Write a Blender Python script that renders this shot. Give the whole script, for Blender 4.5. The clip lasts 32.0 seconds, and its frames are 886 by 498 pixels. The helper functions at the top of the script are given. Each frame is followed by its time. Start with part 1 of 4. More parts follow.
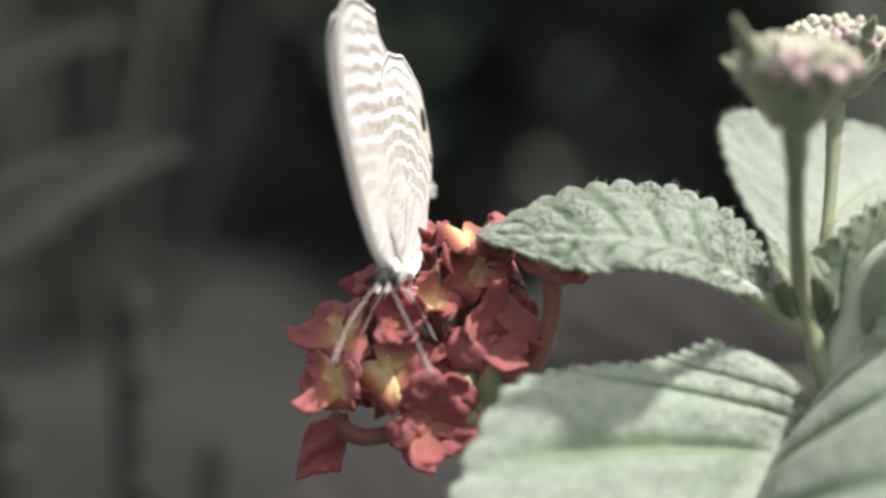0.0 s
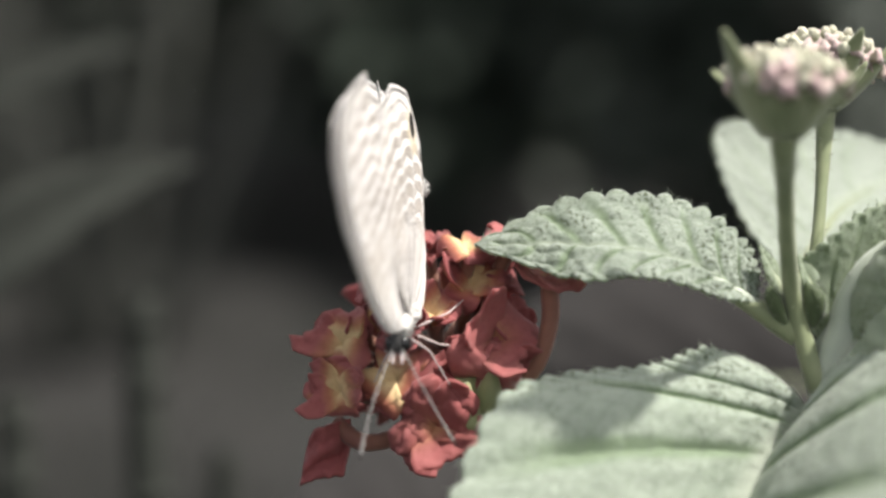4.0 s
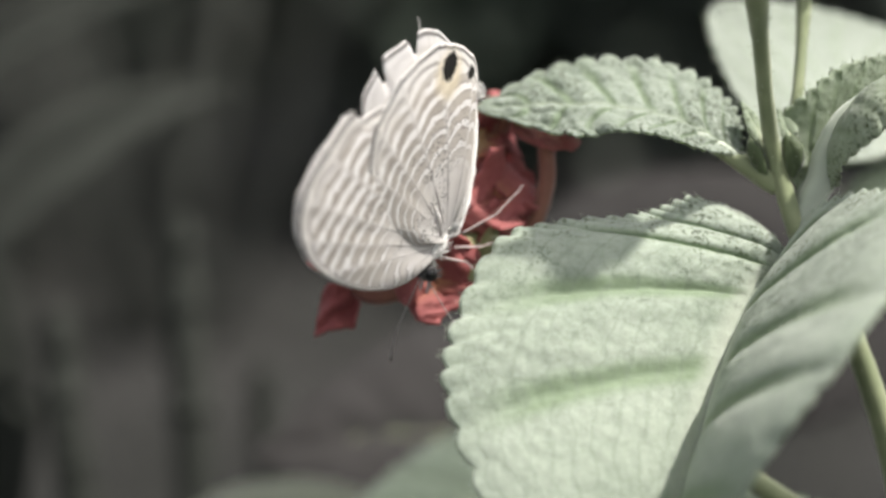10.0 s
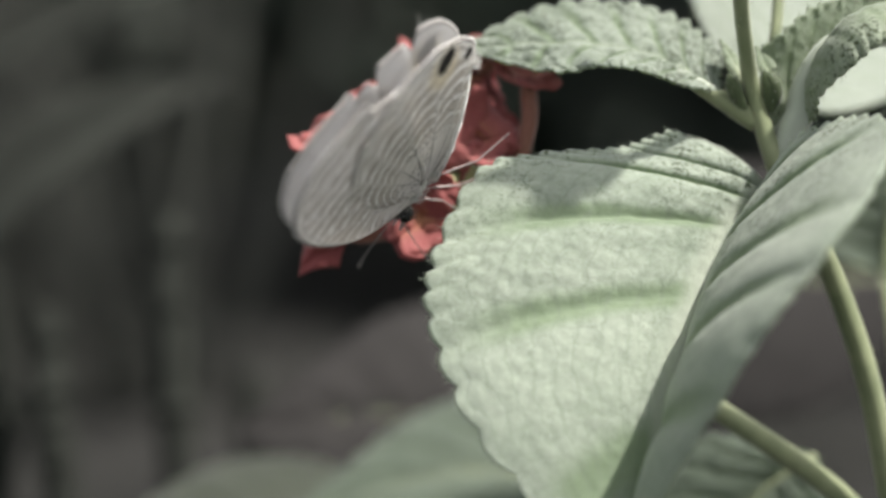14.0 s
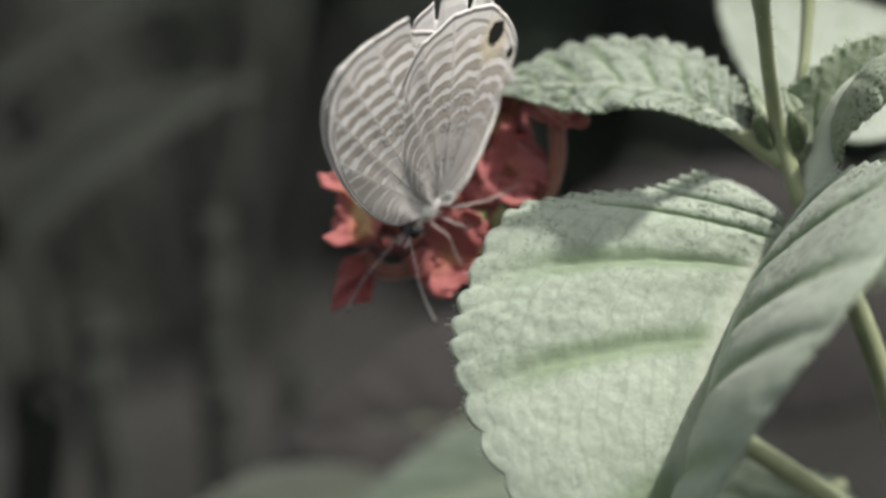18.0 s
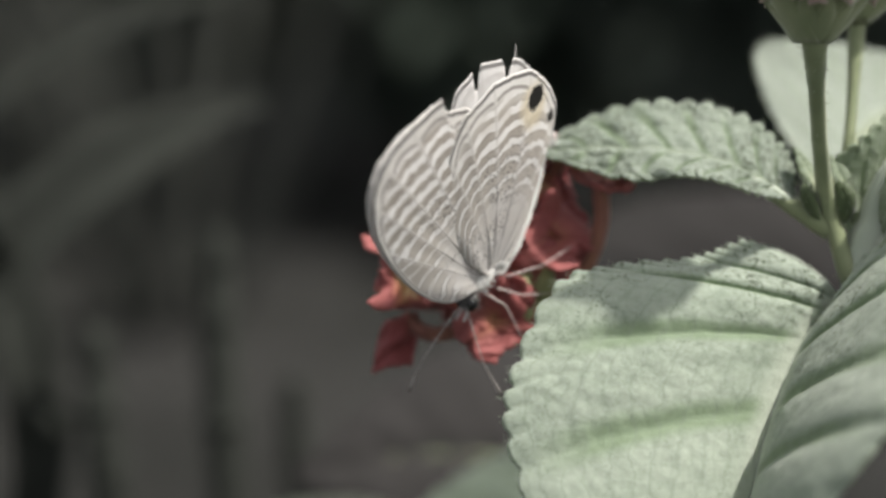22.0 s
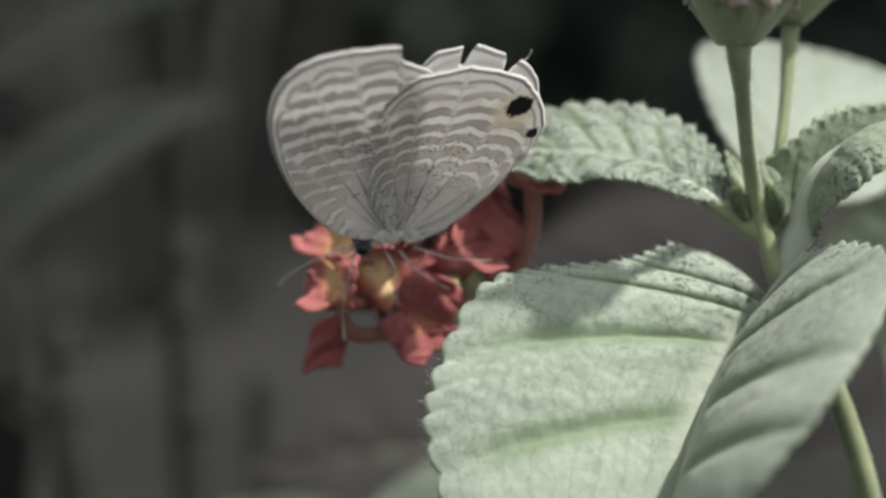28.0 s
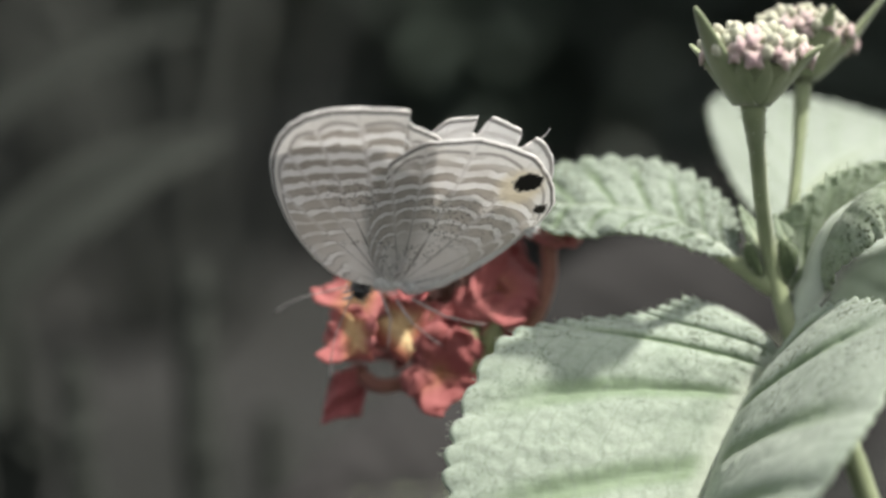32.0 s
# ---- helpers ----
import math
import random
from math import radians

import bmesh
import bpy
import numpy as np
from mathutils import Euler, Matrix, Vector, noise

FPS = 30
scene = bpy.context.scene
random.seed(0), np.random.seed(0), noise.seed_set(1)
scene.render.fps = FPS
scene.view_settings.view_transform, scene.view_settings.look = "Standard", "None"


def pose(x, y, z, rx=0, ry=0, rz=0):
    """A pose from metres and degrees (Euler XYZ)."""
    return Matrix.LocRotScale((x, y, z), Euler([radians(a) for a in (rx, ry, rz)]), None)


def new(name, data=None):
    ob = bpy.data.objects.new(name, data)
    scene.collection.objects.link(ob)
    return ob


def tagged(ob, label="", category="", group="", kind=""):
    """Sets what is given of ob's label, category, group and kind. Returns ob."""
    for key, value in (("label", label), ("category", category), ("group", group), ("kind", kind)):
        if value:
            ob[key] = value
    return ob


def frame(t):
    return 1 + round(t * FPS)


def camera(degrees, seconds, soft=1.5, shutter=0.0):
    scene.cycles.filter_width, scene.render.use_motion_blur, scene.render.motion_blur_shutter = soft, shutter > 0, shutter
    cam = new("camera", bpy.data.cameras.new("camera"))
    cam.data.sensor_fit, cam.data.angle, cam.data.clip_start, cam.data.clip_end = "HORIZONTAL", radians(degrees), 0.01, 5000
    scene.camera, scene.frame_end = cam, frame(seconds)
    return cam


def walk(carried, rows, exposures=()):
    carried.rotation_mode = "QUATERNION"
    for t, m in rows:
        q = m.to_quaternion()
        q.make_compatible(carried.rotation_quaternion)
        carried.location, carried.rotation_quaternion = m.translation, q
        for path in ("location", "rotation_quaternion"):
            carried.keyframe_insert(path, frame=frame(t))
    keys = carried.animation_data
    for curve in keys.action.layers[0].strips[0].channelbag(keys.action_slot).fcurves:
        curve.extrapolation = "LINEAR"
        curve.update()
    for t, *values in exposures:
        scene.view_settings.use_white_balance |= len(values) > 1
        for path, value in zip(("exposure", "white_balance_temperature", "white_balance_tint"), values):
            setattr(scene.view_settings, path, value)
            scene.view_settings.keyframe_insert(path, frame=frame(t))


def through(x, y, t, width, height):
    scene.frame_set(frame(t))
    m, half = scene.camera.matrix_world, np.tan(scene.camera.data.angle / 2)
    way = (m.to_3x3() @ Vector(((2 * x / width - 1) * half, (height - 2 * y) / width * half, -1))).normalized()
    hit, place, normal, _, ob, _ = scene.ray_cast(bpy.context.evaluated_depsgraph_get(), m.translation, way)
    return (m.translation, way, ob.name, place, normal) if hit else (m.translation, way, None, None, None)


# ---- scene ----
TILT = 15.0                      # the lens looks down on the flower by this much
HOME = Vector((0.0, 0.0, 0.60))  # the flower head's place above the ground
FRAME = Matrix.Translation(HOME) @ pose(0, 0, 0, -TILT) @ Matrix.Scale(0.01, 4)


def spot(x, y, z):
    """A point near the flower, given in centimetres along the view, as a point of the world."""
    return FRAME @ Vector((x, y, z))


def turned(m):
    """A turn near the flower as a turn of the world."""
    return pose(0, 0, 0, -TILT).to_3x3() @ m


def eye_pose(x, y, z, yaw, pitch, roll):
    ahead = Vector((math.sin(radians(yaw)) * math.cos(radians(pitch)), math.cos(radians(yaw)) * math.cos(radians(pitch)), math.sin(radians(pitch))))
    turn = ahead.to_track_quat("-Z", "Y").to_matrix() @ pose(0, 0, 0, 0, 0, roll).to_3x3()
    return Matrix.Translation(spot(x, y, z)) @ turned(turn).to_4x4()


cam = camera(28.0, 32.0, soft=2.8, shutter=0.3)
cam.data.dof.use_dof = True
cam.data.dof.focus_distance = 0.1168
cam.data.dof.aperture_fstop = 14.0

# seconds, eye in centimetres, then yaw, pitch and roll in degrees
PATH = [
    (0, -0.108, -11.997, 0.570, 1.92, 0.12, 0.47),
    (0.5, -0.096, -12.041, 0.525, 1.76, 0.66, 0.51),
    (1, 0.001, -11.937, 0.402, 1.54, 0.79, 0.34),
    (1.5, -0.090, -12.107, 0.363, 1.92, 1.47, 0.28),
    (2, -0.122, -12.120, 0.406, 2.04, 1.19, 0.44),
    (2.5, -0.094, -12.223, 0.567, 2.19, 0.97, 0.50),
    (3, -0.074, -12.212, 0.549, 2.06, 0.91, 0.33),
    (3.5, -0.043, -12.279, 0.588, 1.73, 0.45, 0.18),
    (5.5, -0.119, -12.265, 0.426, 1.60, 0.48, -0.05),
    (6, -0.060, -12.377, 0.367, 1.75, 0.17, -0.06),
    (6.5, 0.030, -12.486, -0.156, 1.73, 0.84, -0.19),
    (7, 0.059, -12.650, 0.130, 1.35, 0.62, -0.24),
    (7.5, -0.095, -12.682, -0.033, 1.44, 0.79, -0.41),
    (8, -0.048, -12.637, -0.040, 1.12, 0.26, -0.43),
    (8.5, 0.125, -12.636, -0.240, 0.80, 0.29, -0.59),
    (9, 0.222, -12.684, -0.357, 0.65, 0.48, -0.57),
    (9.5, 0.158, -12.905, -0.307, -0.02, 0.06, -0.99),
    (10, 0.314, -13.040, -0.323, -0.28, 0.12, -0.66),
    (10.5, 0.167, -13.295, -0.343, 0.18, 0.37, -0.41),
    (11, 0.230, -13.164, -0.735, 0.18, 0.88, -0.74),
    (11.5, 0.347, -13.171, -0.980, 0.13, 1.76, -0.60),
    (12, 0.410, -13.239, -1.089, -0.17, 1.70, -0.62),
    (12.5, 0.426, -13.152, -1.257, -0.09, 1.87, -0.61),
    (13, 0.454, -13.100, -1.371, -0.17, 1.82, -0.69),
    (13.5, 0.310, -13.195, -1.182, 0.21, 1.87, -0.71),
    (14, 0.333, -13.146, -1.303, 0.15, 2.60, -0.59),
    (14.5, 0.321, -13.159, -1.169, -0.12, 1.90, -0.68),
    (16.5, 0.391, -13.202, -0.926, -1.00, 1.39, -0.72),
    (17, 0.410, -13.238, -0.696, -1.10, 0.86, -0.69),
    (17.5, 0.582, -13.292, -0.678, -2.25, 1.01, -1.09),
    (18, 0.543, -13.322, -0.659, -1.72, 0.86, -0.66),
    (18.5, 0.421, -13.301, -0.340, -1.57, 0.08, -0.59),
    (19, 0.260, -13.355, -0.074, -1.25, -0.58, -0.58),
    (19.5, 0.370, -13.354, -0.178, -1.30, -0.19, -0.41),
    (20, 0.143, -13.304, 0.140, -0.88, -0.67, -0.69),
    (20.5, 0.084, -13.341, 0.123, -0.83, -0.42, -0.23),
    (21, 0.006, -13.344, 0.187, -0.26, -0.77, -0.41),
    (21.5, -0.039, -13.330, 0.100, -0.37, -0.54, -0.35),
    (22, -0.091, -13.290, 0.052, -0.26, -0.30, -0.30),
    (22.5, 0.023, -13.300, 0.252, -0.38, -0.43, -0.32),
    (23, 0.012, -13.235, 0.012, -0.01, -0.02, 0.02),
    (23.5, 0.020, -13.274, 0.086, -0.22, -0.28, 0.13),
    (24, 0.090, -13.314, 0.035, -0.12, -0.33, 0.31),
    (24.5, 0.116, -13.328, 0.011, 0.08, -0.22, 0.50),
    (25, 0.089, -13.390, 0.098, 0.28, -0.29, 0.65),
    (25.5, 0.209, -13.417, 0.023, -0.22, -0.03, 0.28),
    (26, 0.458, -13.362, -0.013, -0.76, -0.05, 0.09),
    (26.5, 0.394, -13.401, -0.007, -0.38, 0.17, 0.40),
    (28.5, 0.531, -13.204, 0.227, -0.79, -0.96, -0.08),
    (29, 0.511, -13.341, 0.418, -0.82, -1.25, 0.41),
    (29.5, 0.509, -13.263, 0.458, -0.89, -1.33, -0.13),
    (30, 0.559, -13.295, 0.449, -1.02, -1.27, 0.24),
    (30.5, 0.566, -13.231, 0.459, -0.99, -1.23, 0.08),
    (31, 0.445, -13.347, 0.446, -0.77, -0.52, -0.01),
    (31.5, 0.389, -13.333, 0.640, -0.90, -0.95, -0.04),
    (32, 0.373, -13.411, 0.373, -0.68, -0.02, 0.09),
]
EXPOSURES = [(0, 0.72, 6850, 10), (9, 0.78, 6850, 10), (14.5, 0.62, 6850, 9), (20, 0.42, 6850, 9), (27, 0.44, 6800, 8), (32, 0.74, 6800, 7)]
walk(cam, [(t, eye_pose(*row)) for t, *row in PATH], EXPOSURES)

# ------------------------------------------------------------------ light
SUN_WAY = turned(Matrix.Identity(3)) @ Vector((0.481, -0.282, 0.83)).normalized()
world = bpy.data.worlds.new("sky")
world.use_nodes = True
scene.world = world
sky = world.node_tree.nodes.new("ShaderNodeTexSky")
sky.sky_type, sky.sun_disc = "NISHITA", False
sky.sun_elevation = math.asin(SUN_WAY.z)
sky.sun_rotation = math.atan2(SUN_WAY.x, SUN_WAY.y)
sky.air_density, sky.dust_density, sky.ozone_density = 1.0, 3.0, 1.0
world.node_tree.nodes["Background"].inputs["Strength"].default_value = 0.082
haze = world.node_tree.nodes.new("ShaderNodeHueSaturation")
haze.inputs["Saturation"].default_value, haze.inputs["Value"].default_value = 0.30, 1.6
world.node_tree.links.new(sky.outputs[0], haze.inputs["Color"])
world.node_tree.links.new(haze.outputs[0], world.node_tree.nodes["Background"].inputs["Color"])

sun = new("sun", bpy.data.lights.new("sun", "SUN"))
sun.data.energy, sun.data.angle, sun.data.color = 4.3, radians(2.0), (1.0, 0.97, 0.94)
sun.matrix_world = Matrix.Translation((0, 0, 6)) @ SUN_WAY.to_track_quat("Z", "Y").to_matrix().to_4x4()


# ------------------------------------------------------------------ materials
class Nodes:
    """A short way to write node trees."""

    def __init__(self, name):
        self.mat = bpy.data.materials.new(name)
        self.mat.use_nodes = True
        self.tree = self.mat.node_tree
        self.bsdf = self.tree.nodes["Principled BSDF"]

    def add(self, kind, **values):
        node = self.tree.nodes.new(kind)
        for key, value in values.items():
            if key in node.inputs:
                self.set(node.inputs[key], value)
        return node

    def set(self, socket, value):
        if isinstance(value, bpy.types.NodeSocket):
            self.tree.links.new(value, socket)
        else:
            socket.default_value = value

    def math(self, op, a, b=0.0, c=0.0):
        node = self.tree.nodes.new("ShaderNodeMath")
        node.operation = op
        for socket, value in zip(node.inputs, (a, b, c)):
            self.set(socket, value)
        return node.outputs[0]

    def mix(self, f, a, b):
        node = self.tree.nodes.new("ShaderNodeMix")
        node.data_type = "RGBA"
        for socket, value in ((node.inputs[0], f), (node.inputs[6], a), (node.inputs[7], b)):
            self.set(socket, value if isinstance(value, (bpy.types.NodeSocket, float, int)) else (*value, 1.0))
        return node.outputs[2]

    def step(self, value, low, high, to_low=0.0, to_high=1.0):
        node = self.tree.nodes.new("ShaderNodeMapRange")
        node.interpolation_type = "SMOOTHSTEP"
        for socket, v in zip(node.inputs, (value, low, high, to_low, to_high)):
            self.set(socket, v)
        return node.outputs[0]

    def noise(self, scale, detail=4.0, rough=0.6, vector=None):
        node = self.add("ShaderNodeTexNoise", Scale=scale, Detail=detail, Roughness=rough)
        self.set(node.inputs["Vector"], vector or self.place())
        return node.outputs["Fac"]

    def place(self):
        return self.tree.nodes.new("ShaderNodeTexCoord").outputs["Object"]

    def uv(self):
        node = self.tree.nodes.new("ShaderNodeSeparateXYZ")
        self.set(node.inputs[0], self.tree.nodes.new("ShaderNodeUVMap").outputs[0])
        return node.outputs[0], node.outputs[1]

    def chance(self):
        return self.tree.nodes.new("ShaderNodeObjectInfo").outputs["Random"]

    def bump(self, height, strength, distance):
        node = self.add("ShaderNodeBump", Strength=strength, Distance=distance, Height=height)
        self.set(self.bsdf.inputs["Normal"], node.outputs[0])

    def done(self, colour, rough=0.6, through=0.0, through_colour=None, sheen=0.0, spec=0.5):
        self.set(self.bsdf.inputs["Base Color"], colour if isinstance(colour, bpy.types.NodeSocket) else (*colour, 1.0))
        self.set(self.bsdf.inputs["Roughness"], rough)
        self.bsdf.inputs["Specular IOR Level"].default_value = spec
        if sheen:
            self.bsdf.inputs["Sheen Weight"].default_value = sheen
        if through:
            thin = self.add("ShaderNodeBsdfTranslucent")
            self.set(thin.inputs["Color"], through_colour if through_colour is not None else colour)
            both = self.add("ShaderNodeMixShader")
            self.set(both.inputs[0], through)
            self.tree.links.new(self.bsdf.outputs[0], both.inputs[1])
            self.tree.links.new(thin.outputs[0], both.inputs[2])
            self.tree.links.new(both.outputs[0], self.tree.nodes["Material Output"].inputs[0])
        return self.mat


def leaf_material(name, dark, light, rib, veins=8.0, slant=0.42, relief=0.35, vein_dark=1.0, vein_light=0.15, base=0.42, dots=0.12, cell=900.0, rungs=0.34):
    """Pale, hairy green leaf: net of veins, fine grain and small dark pits."""
    n = Nodes(name)
    u, v = n.uv()
    side = n.math("ABSOLUTE", n.math("MULTIPLY_ADD", u, 2.0, -1.0))
    wobble = n.math("MULTIPLY_ADD", n.noise(260.0, 2.0), 0.10, -0.05)
    phase = n.math("ADD", n.math("MULTIPLY_ADD", n.math("POWER", side, 0.8), -slant * veins * 0.5, n.math("MULTIPLY", v, veins)), wobble)
    rung = n.math("ABSOLUTE", n.math("SUBTRACT", n.math("FRACT", phase), 0.5))
    vein = n.math("MULTIPLY", n.step(rung, 0.36, 0.495), n.step(side, 1.0, 0.7))
    middle = n.step(side, 0.10, 0.02)
    cells = n.add("ShaderNodeTexVoronoi", Scale=cell)
    cells.feature = "DISTANCE_TO_EDGE"
    n.set(cells.inputs["Vector"], n.place())
    net = n.step(cells.outputs["Distance"], 0.12, 0.02)
    grain = n.noise(1500.0, 6.0, 0.75)
    broad = n.noise(95.0, 3.0)
    colour = n.mix(n.step(broad, 0.3, 0.7), dark, light)
    colour = n.mix(n.math("MULTIPLY", n.step(grain, 0.38, 0.66), 0.5), colour, tuple(c * 1.12 for c in light))
    colour = n.mix(n.math("MULTIPLY", net, 0.55 * relief), colour, dark)
    colour = n.mix(n.math("MULTIPLY", n.step(grain, 0.46, 0.30), 0.22), colour, tuple(c * 0.5 for c in dark))
    seams = n.step(cells.outputs["Distance"], 0.16, 0.03, 0.25, 1.0)
    pits = n.math("MULTIPLY", n.step(n.noise(3600.0, 3.0, 0.6), 0.51, 0.56), n.math("MULTIPLY", n.step(n.noise(230.0, 4.0, 0.7), 0.42, 0.56), seams))
    # Pits gather at the base; on the small leaf they also paint its shade.
    edge = n.math("MULTIPLY", pits, n.math("ADD", n.step(side, 0.6, 0.97, dots, dots * 1.4), n.step(v, base, base * 0.5, 0.0, 0.85)))
    colour = n.mix(n.math("MULTIPLY", edge, 0.95), colour, tuple(c * 0.16 for c in dark))
    colour = n.mix(n.math("MULTIPLY", n.step(rung, 0.30, 0.45), n.step(side, 1.0, 0.6, 0.0, 0.30 * vein_dark)), colour, tuple(c * f for c, f in zip(dark, (0.66, 0.76, 0.56))))
    rail = n.math("ABSOLUTE", n.math("SUBTRACT", n.math("FRACT", n.math("MULTIPLY_ADD", side, 10.0, n.math("MULTIPLY", n.noise(320.0, 3.0), 1.6))), 0.5))
    colour = n.mix(n.math("MULTIPLY", n.step(rail, 0.38, 0.48), rungs), colour, tuple(c * 0.7 for c in dark))
    colour = n.mix(n.math("MULTIPLY", vein, vein_light), colour, rib)
    colour = n.mix(n.math("MULTIPLY", middle, 0.85), colour, rib)
    domes = n.add("ShaderNodeTexVoronoi", Scale=900.0)
    domes.feature = "SMOOTH_F1"
    n.set(domes.inputs["Vector"], n.place())
    height = n.math("ADD", n.math("MULTIPLY", domes.outputs["Distance"], -relief), n.math("MULTIPLY", grain, 0.55))
    n.bump(height, 0.8, 0.00028)
    return n.done(colour, 0.62, 0.34, n.mix(0.75, colour, (0.40, 0.54, 0.20)), 0.25, 0.25)


def stem_material(name, a, b):
    n = Nodes(name)
    grain = n.noise(900.0, 5.0, 0.7)
    colour = n.mix(n.step(n.noise(160.0, 3.0), 0.35, 0.65), a, b)
    colour = n.mix(n.math("MULTIPLY", n.step(grain, 0.6, 0.72), 0.35), colour, tuple(c * 0.4 for c in a))
    n.bump(grain, 0.4, 0.0001)
    return n.done(colour, 0.6, 0.0, None, 0.3, 0.3)


LEAF = leaf_material("leaf_green", (0.30, 0.36, 0.295), (0.45, 0.51, 0.435), (0.54, 0.59, 0.51), 6.5, 0.06, vein_dark=2.8, vein_light=0.03, base=0.72, dots=0.2, rungs=0.32)
# Real pits, strengthened towards the base to stand in for shade there too.
LEAF_SMALL = leaf_material("leaf_green_veined", (0.25, 0.30, 0.245), (0.375, 0.425, 0.37), (0.33, 0.38, 0.31), 9.0, 0.42, 1.3, 2.8, 0.0, 0.55, 1.0, 1500.0)
LEAF_YOUNG = leaf_material("leaf_young", (0.24, 0.295, 0.21), (0.38, 0.435, 0.345), (0.40, 0.455, 0.35), 8.0, 0.42, 0.6, 1.4, 0.1, 0.02, 0.9, 1500.0, 0.1)
LEAF_PALE = leaf_material("leaf_underside", (0.33, 0.375, 0.33), (0.39, 0.435, 0.385), (0.38, 0.43, 0.36))
# Shaded copy of LEAF: the plant's lower shade is put into its green.
LEAF_SHADED = leaf_material("leaf_green_shaded", (0.08, 0.105, 0.082), (0.13, 0.165, 0.13), (0.18, 0.215, 0.16))
# Same leaf again, dimmed further in colour for the shade near the bottom.
LEAF_LOW_SHADED = leaf_material("leaf_low_shaded", (0.036, 0.044, 0.034), (0.058, 0.068, 0.052), (0.08, 0.094, 0.07))
STEM = stem_material("stem_green", (0.145, 0.178, 0.092), (0.235, 0.268, 0.152))
STEM_PALE = stem_material("leaf_stalk_pale", (0.285, 0.33, 0.20), (0.375, 0.415, 0.285))
RIB = stem_material("midrib_pale", (0.36, 0.41, 0.33), (0.44, 0.49, 0.40))
AXIL = stem_material("axil_dark_green", (0.035, 0.055, 0.022), (0.085, 0.115, 0.05))
RED_STEM = stem_material("floret_tube", (0.17, 0.065, 0.05), (0.27, 0.125, 0.085))
CALYX = stem_material("calyx_green", (0.20, 0.22, 0.10), (0.32, 0.34, 0.18))


def floret_material(name, reach, throat, warm):
    """Crimson petal with a warm middle; reach: how far the yellow throat runs out."""
    n = Nodes(name)
    r, a = n.uv()
    chance = n.chance()
    island = n.tree.nodes.new("ShaderNodeNewGeometry").outputs["Random Per Island"]
    r = n.math("MULTIPLY_ADD", island, 0.35, n.math("SUBTRACT", r, 0.08))
    spread = n.math("ADD", r, n.math("MULTIPLY_ADD", n.noise(420.0, 3.0), 0.3, -0.15))
    rim = n.mix(chance, (0.30, 0.070, 0.074), (0.44, 0.145, 0.140))
    mid = n.mix(chance, *warm)
    colour = n.mix(n.step(spread, reach + 0.10, reach + 0.50), mid, rim)
    colour = n.mix(n.step(spread, reach + 0.26, reach - 0.10), colour, throat)
    veil = n.noise(240.0, 3.0, 0.6)
    fine = n.noise(2200.0, 5.0, 0.7)
    colour = n.mix(n.math("MULTIPLY", n.step(veil, 0.40, 0.75), 0.45), colour, (0.44, 0.190, 0.180))
    colour = n.mix(n.math("MULTIPLY", n.step(fine, 0.5, 0.75), 0.30), colour, (0.13, 0.012, 0.016))
    n.bump(n.math("ADD", fine, veil), 0.4, 0.0002)
    return n.done(colour, 0.6, 0.34, colour, 0.15, 0.25)


PETAL_WARM = floret_material("petal_yellow_throat", 0.34, (0.80, 0.62, 0.34), ((0.44, 0.150, 0.085), (0.58, 0.27, 0.15)))
PETAL = floret_material("petal_red", 0.12, (0.54, 0.27, 0.15), ((0.34, 0.090, 0.080), (0.48, 0.18, 0.145)))


def bud_material(name, low, tip):
    n = Nodes(name)
    parts = n.tree.nodes.new("ShaderNodeSeparateXYZ")
    n.set(parts.inputs[0], n.place())
    colour = n.mix(n.step(parts.outputs[2], 0.0001, 0.0006), low, tip)
    colour = n.mix(n.math("MULTIPLY", n.chance(), 0.4), colour, (0.55, 0.50, 0.40))
    colour = n.mix(n.math("MULTIPLY", n.noise(1800.0, 3.0), 0.3), colour, (0.75, 0.70, 0.62))
    return n.done(colour, 0.6, 0.2, colour, 0.4, 0.3)


BUD_CREAM = bud_material("bud_cream", (0.24, 0.30, 0.17), (0.56, 0.57, 0.43))
BUD_PINK = bud_material("bud_pink", (0.36, 0.32, 0.25), (0.62, 0.34, 0.43))


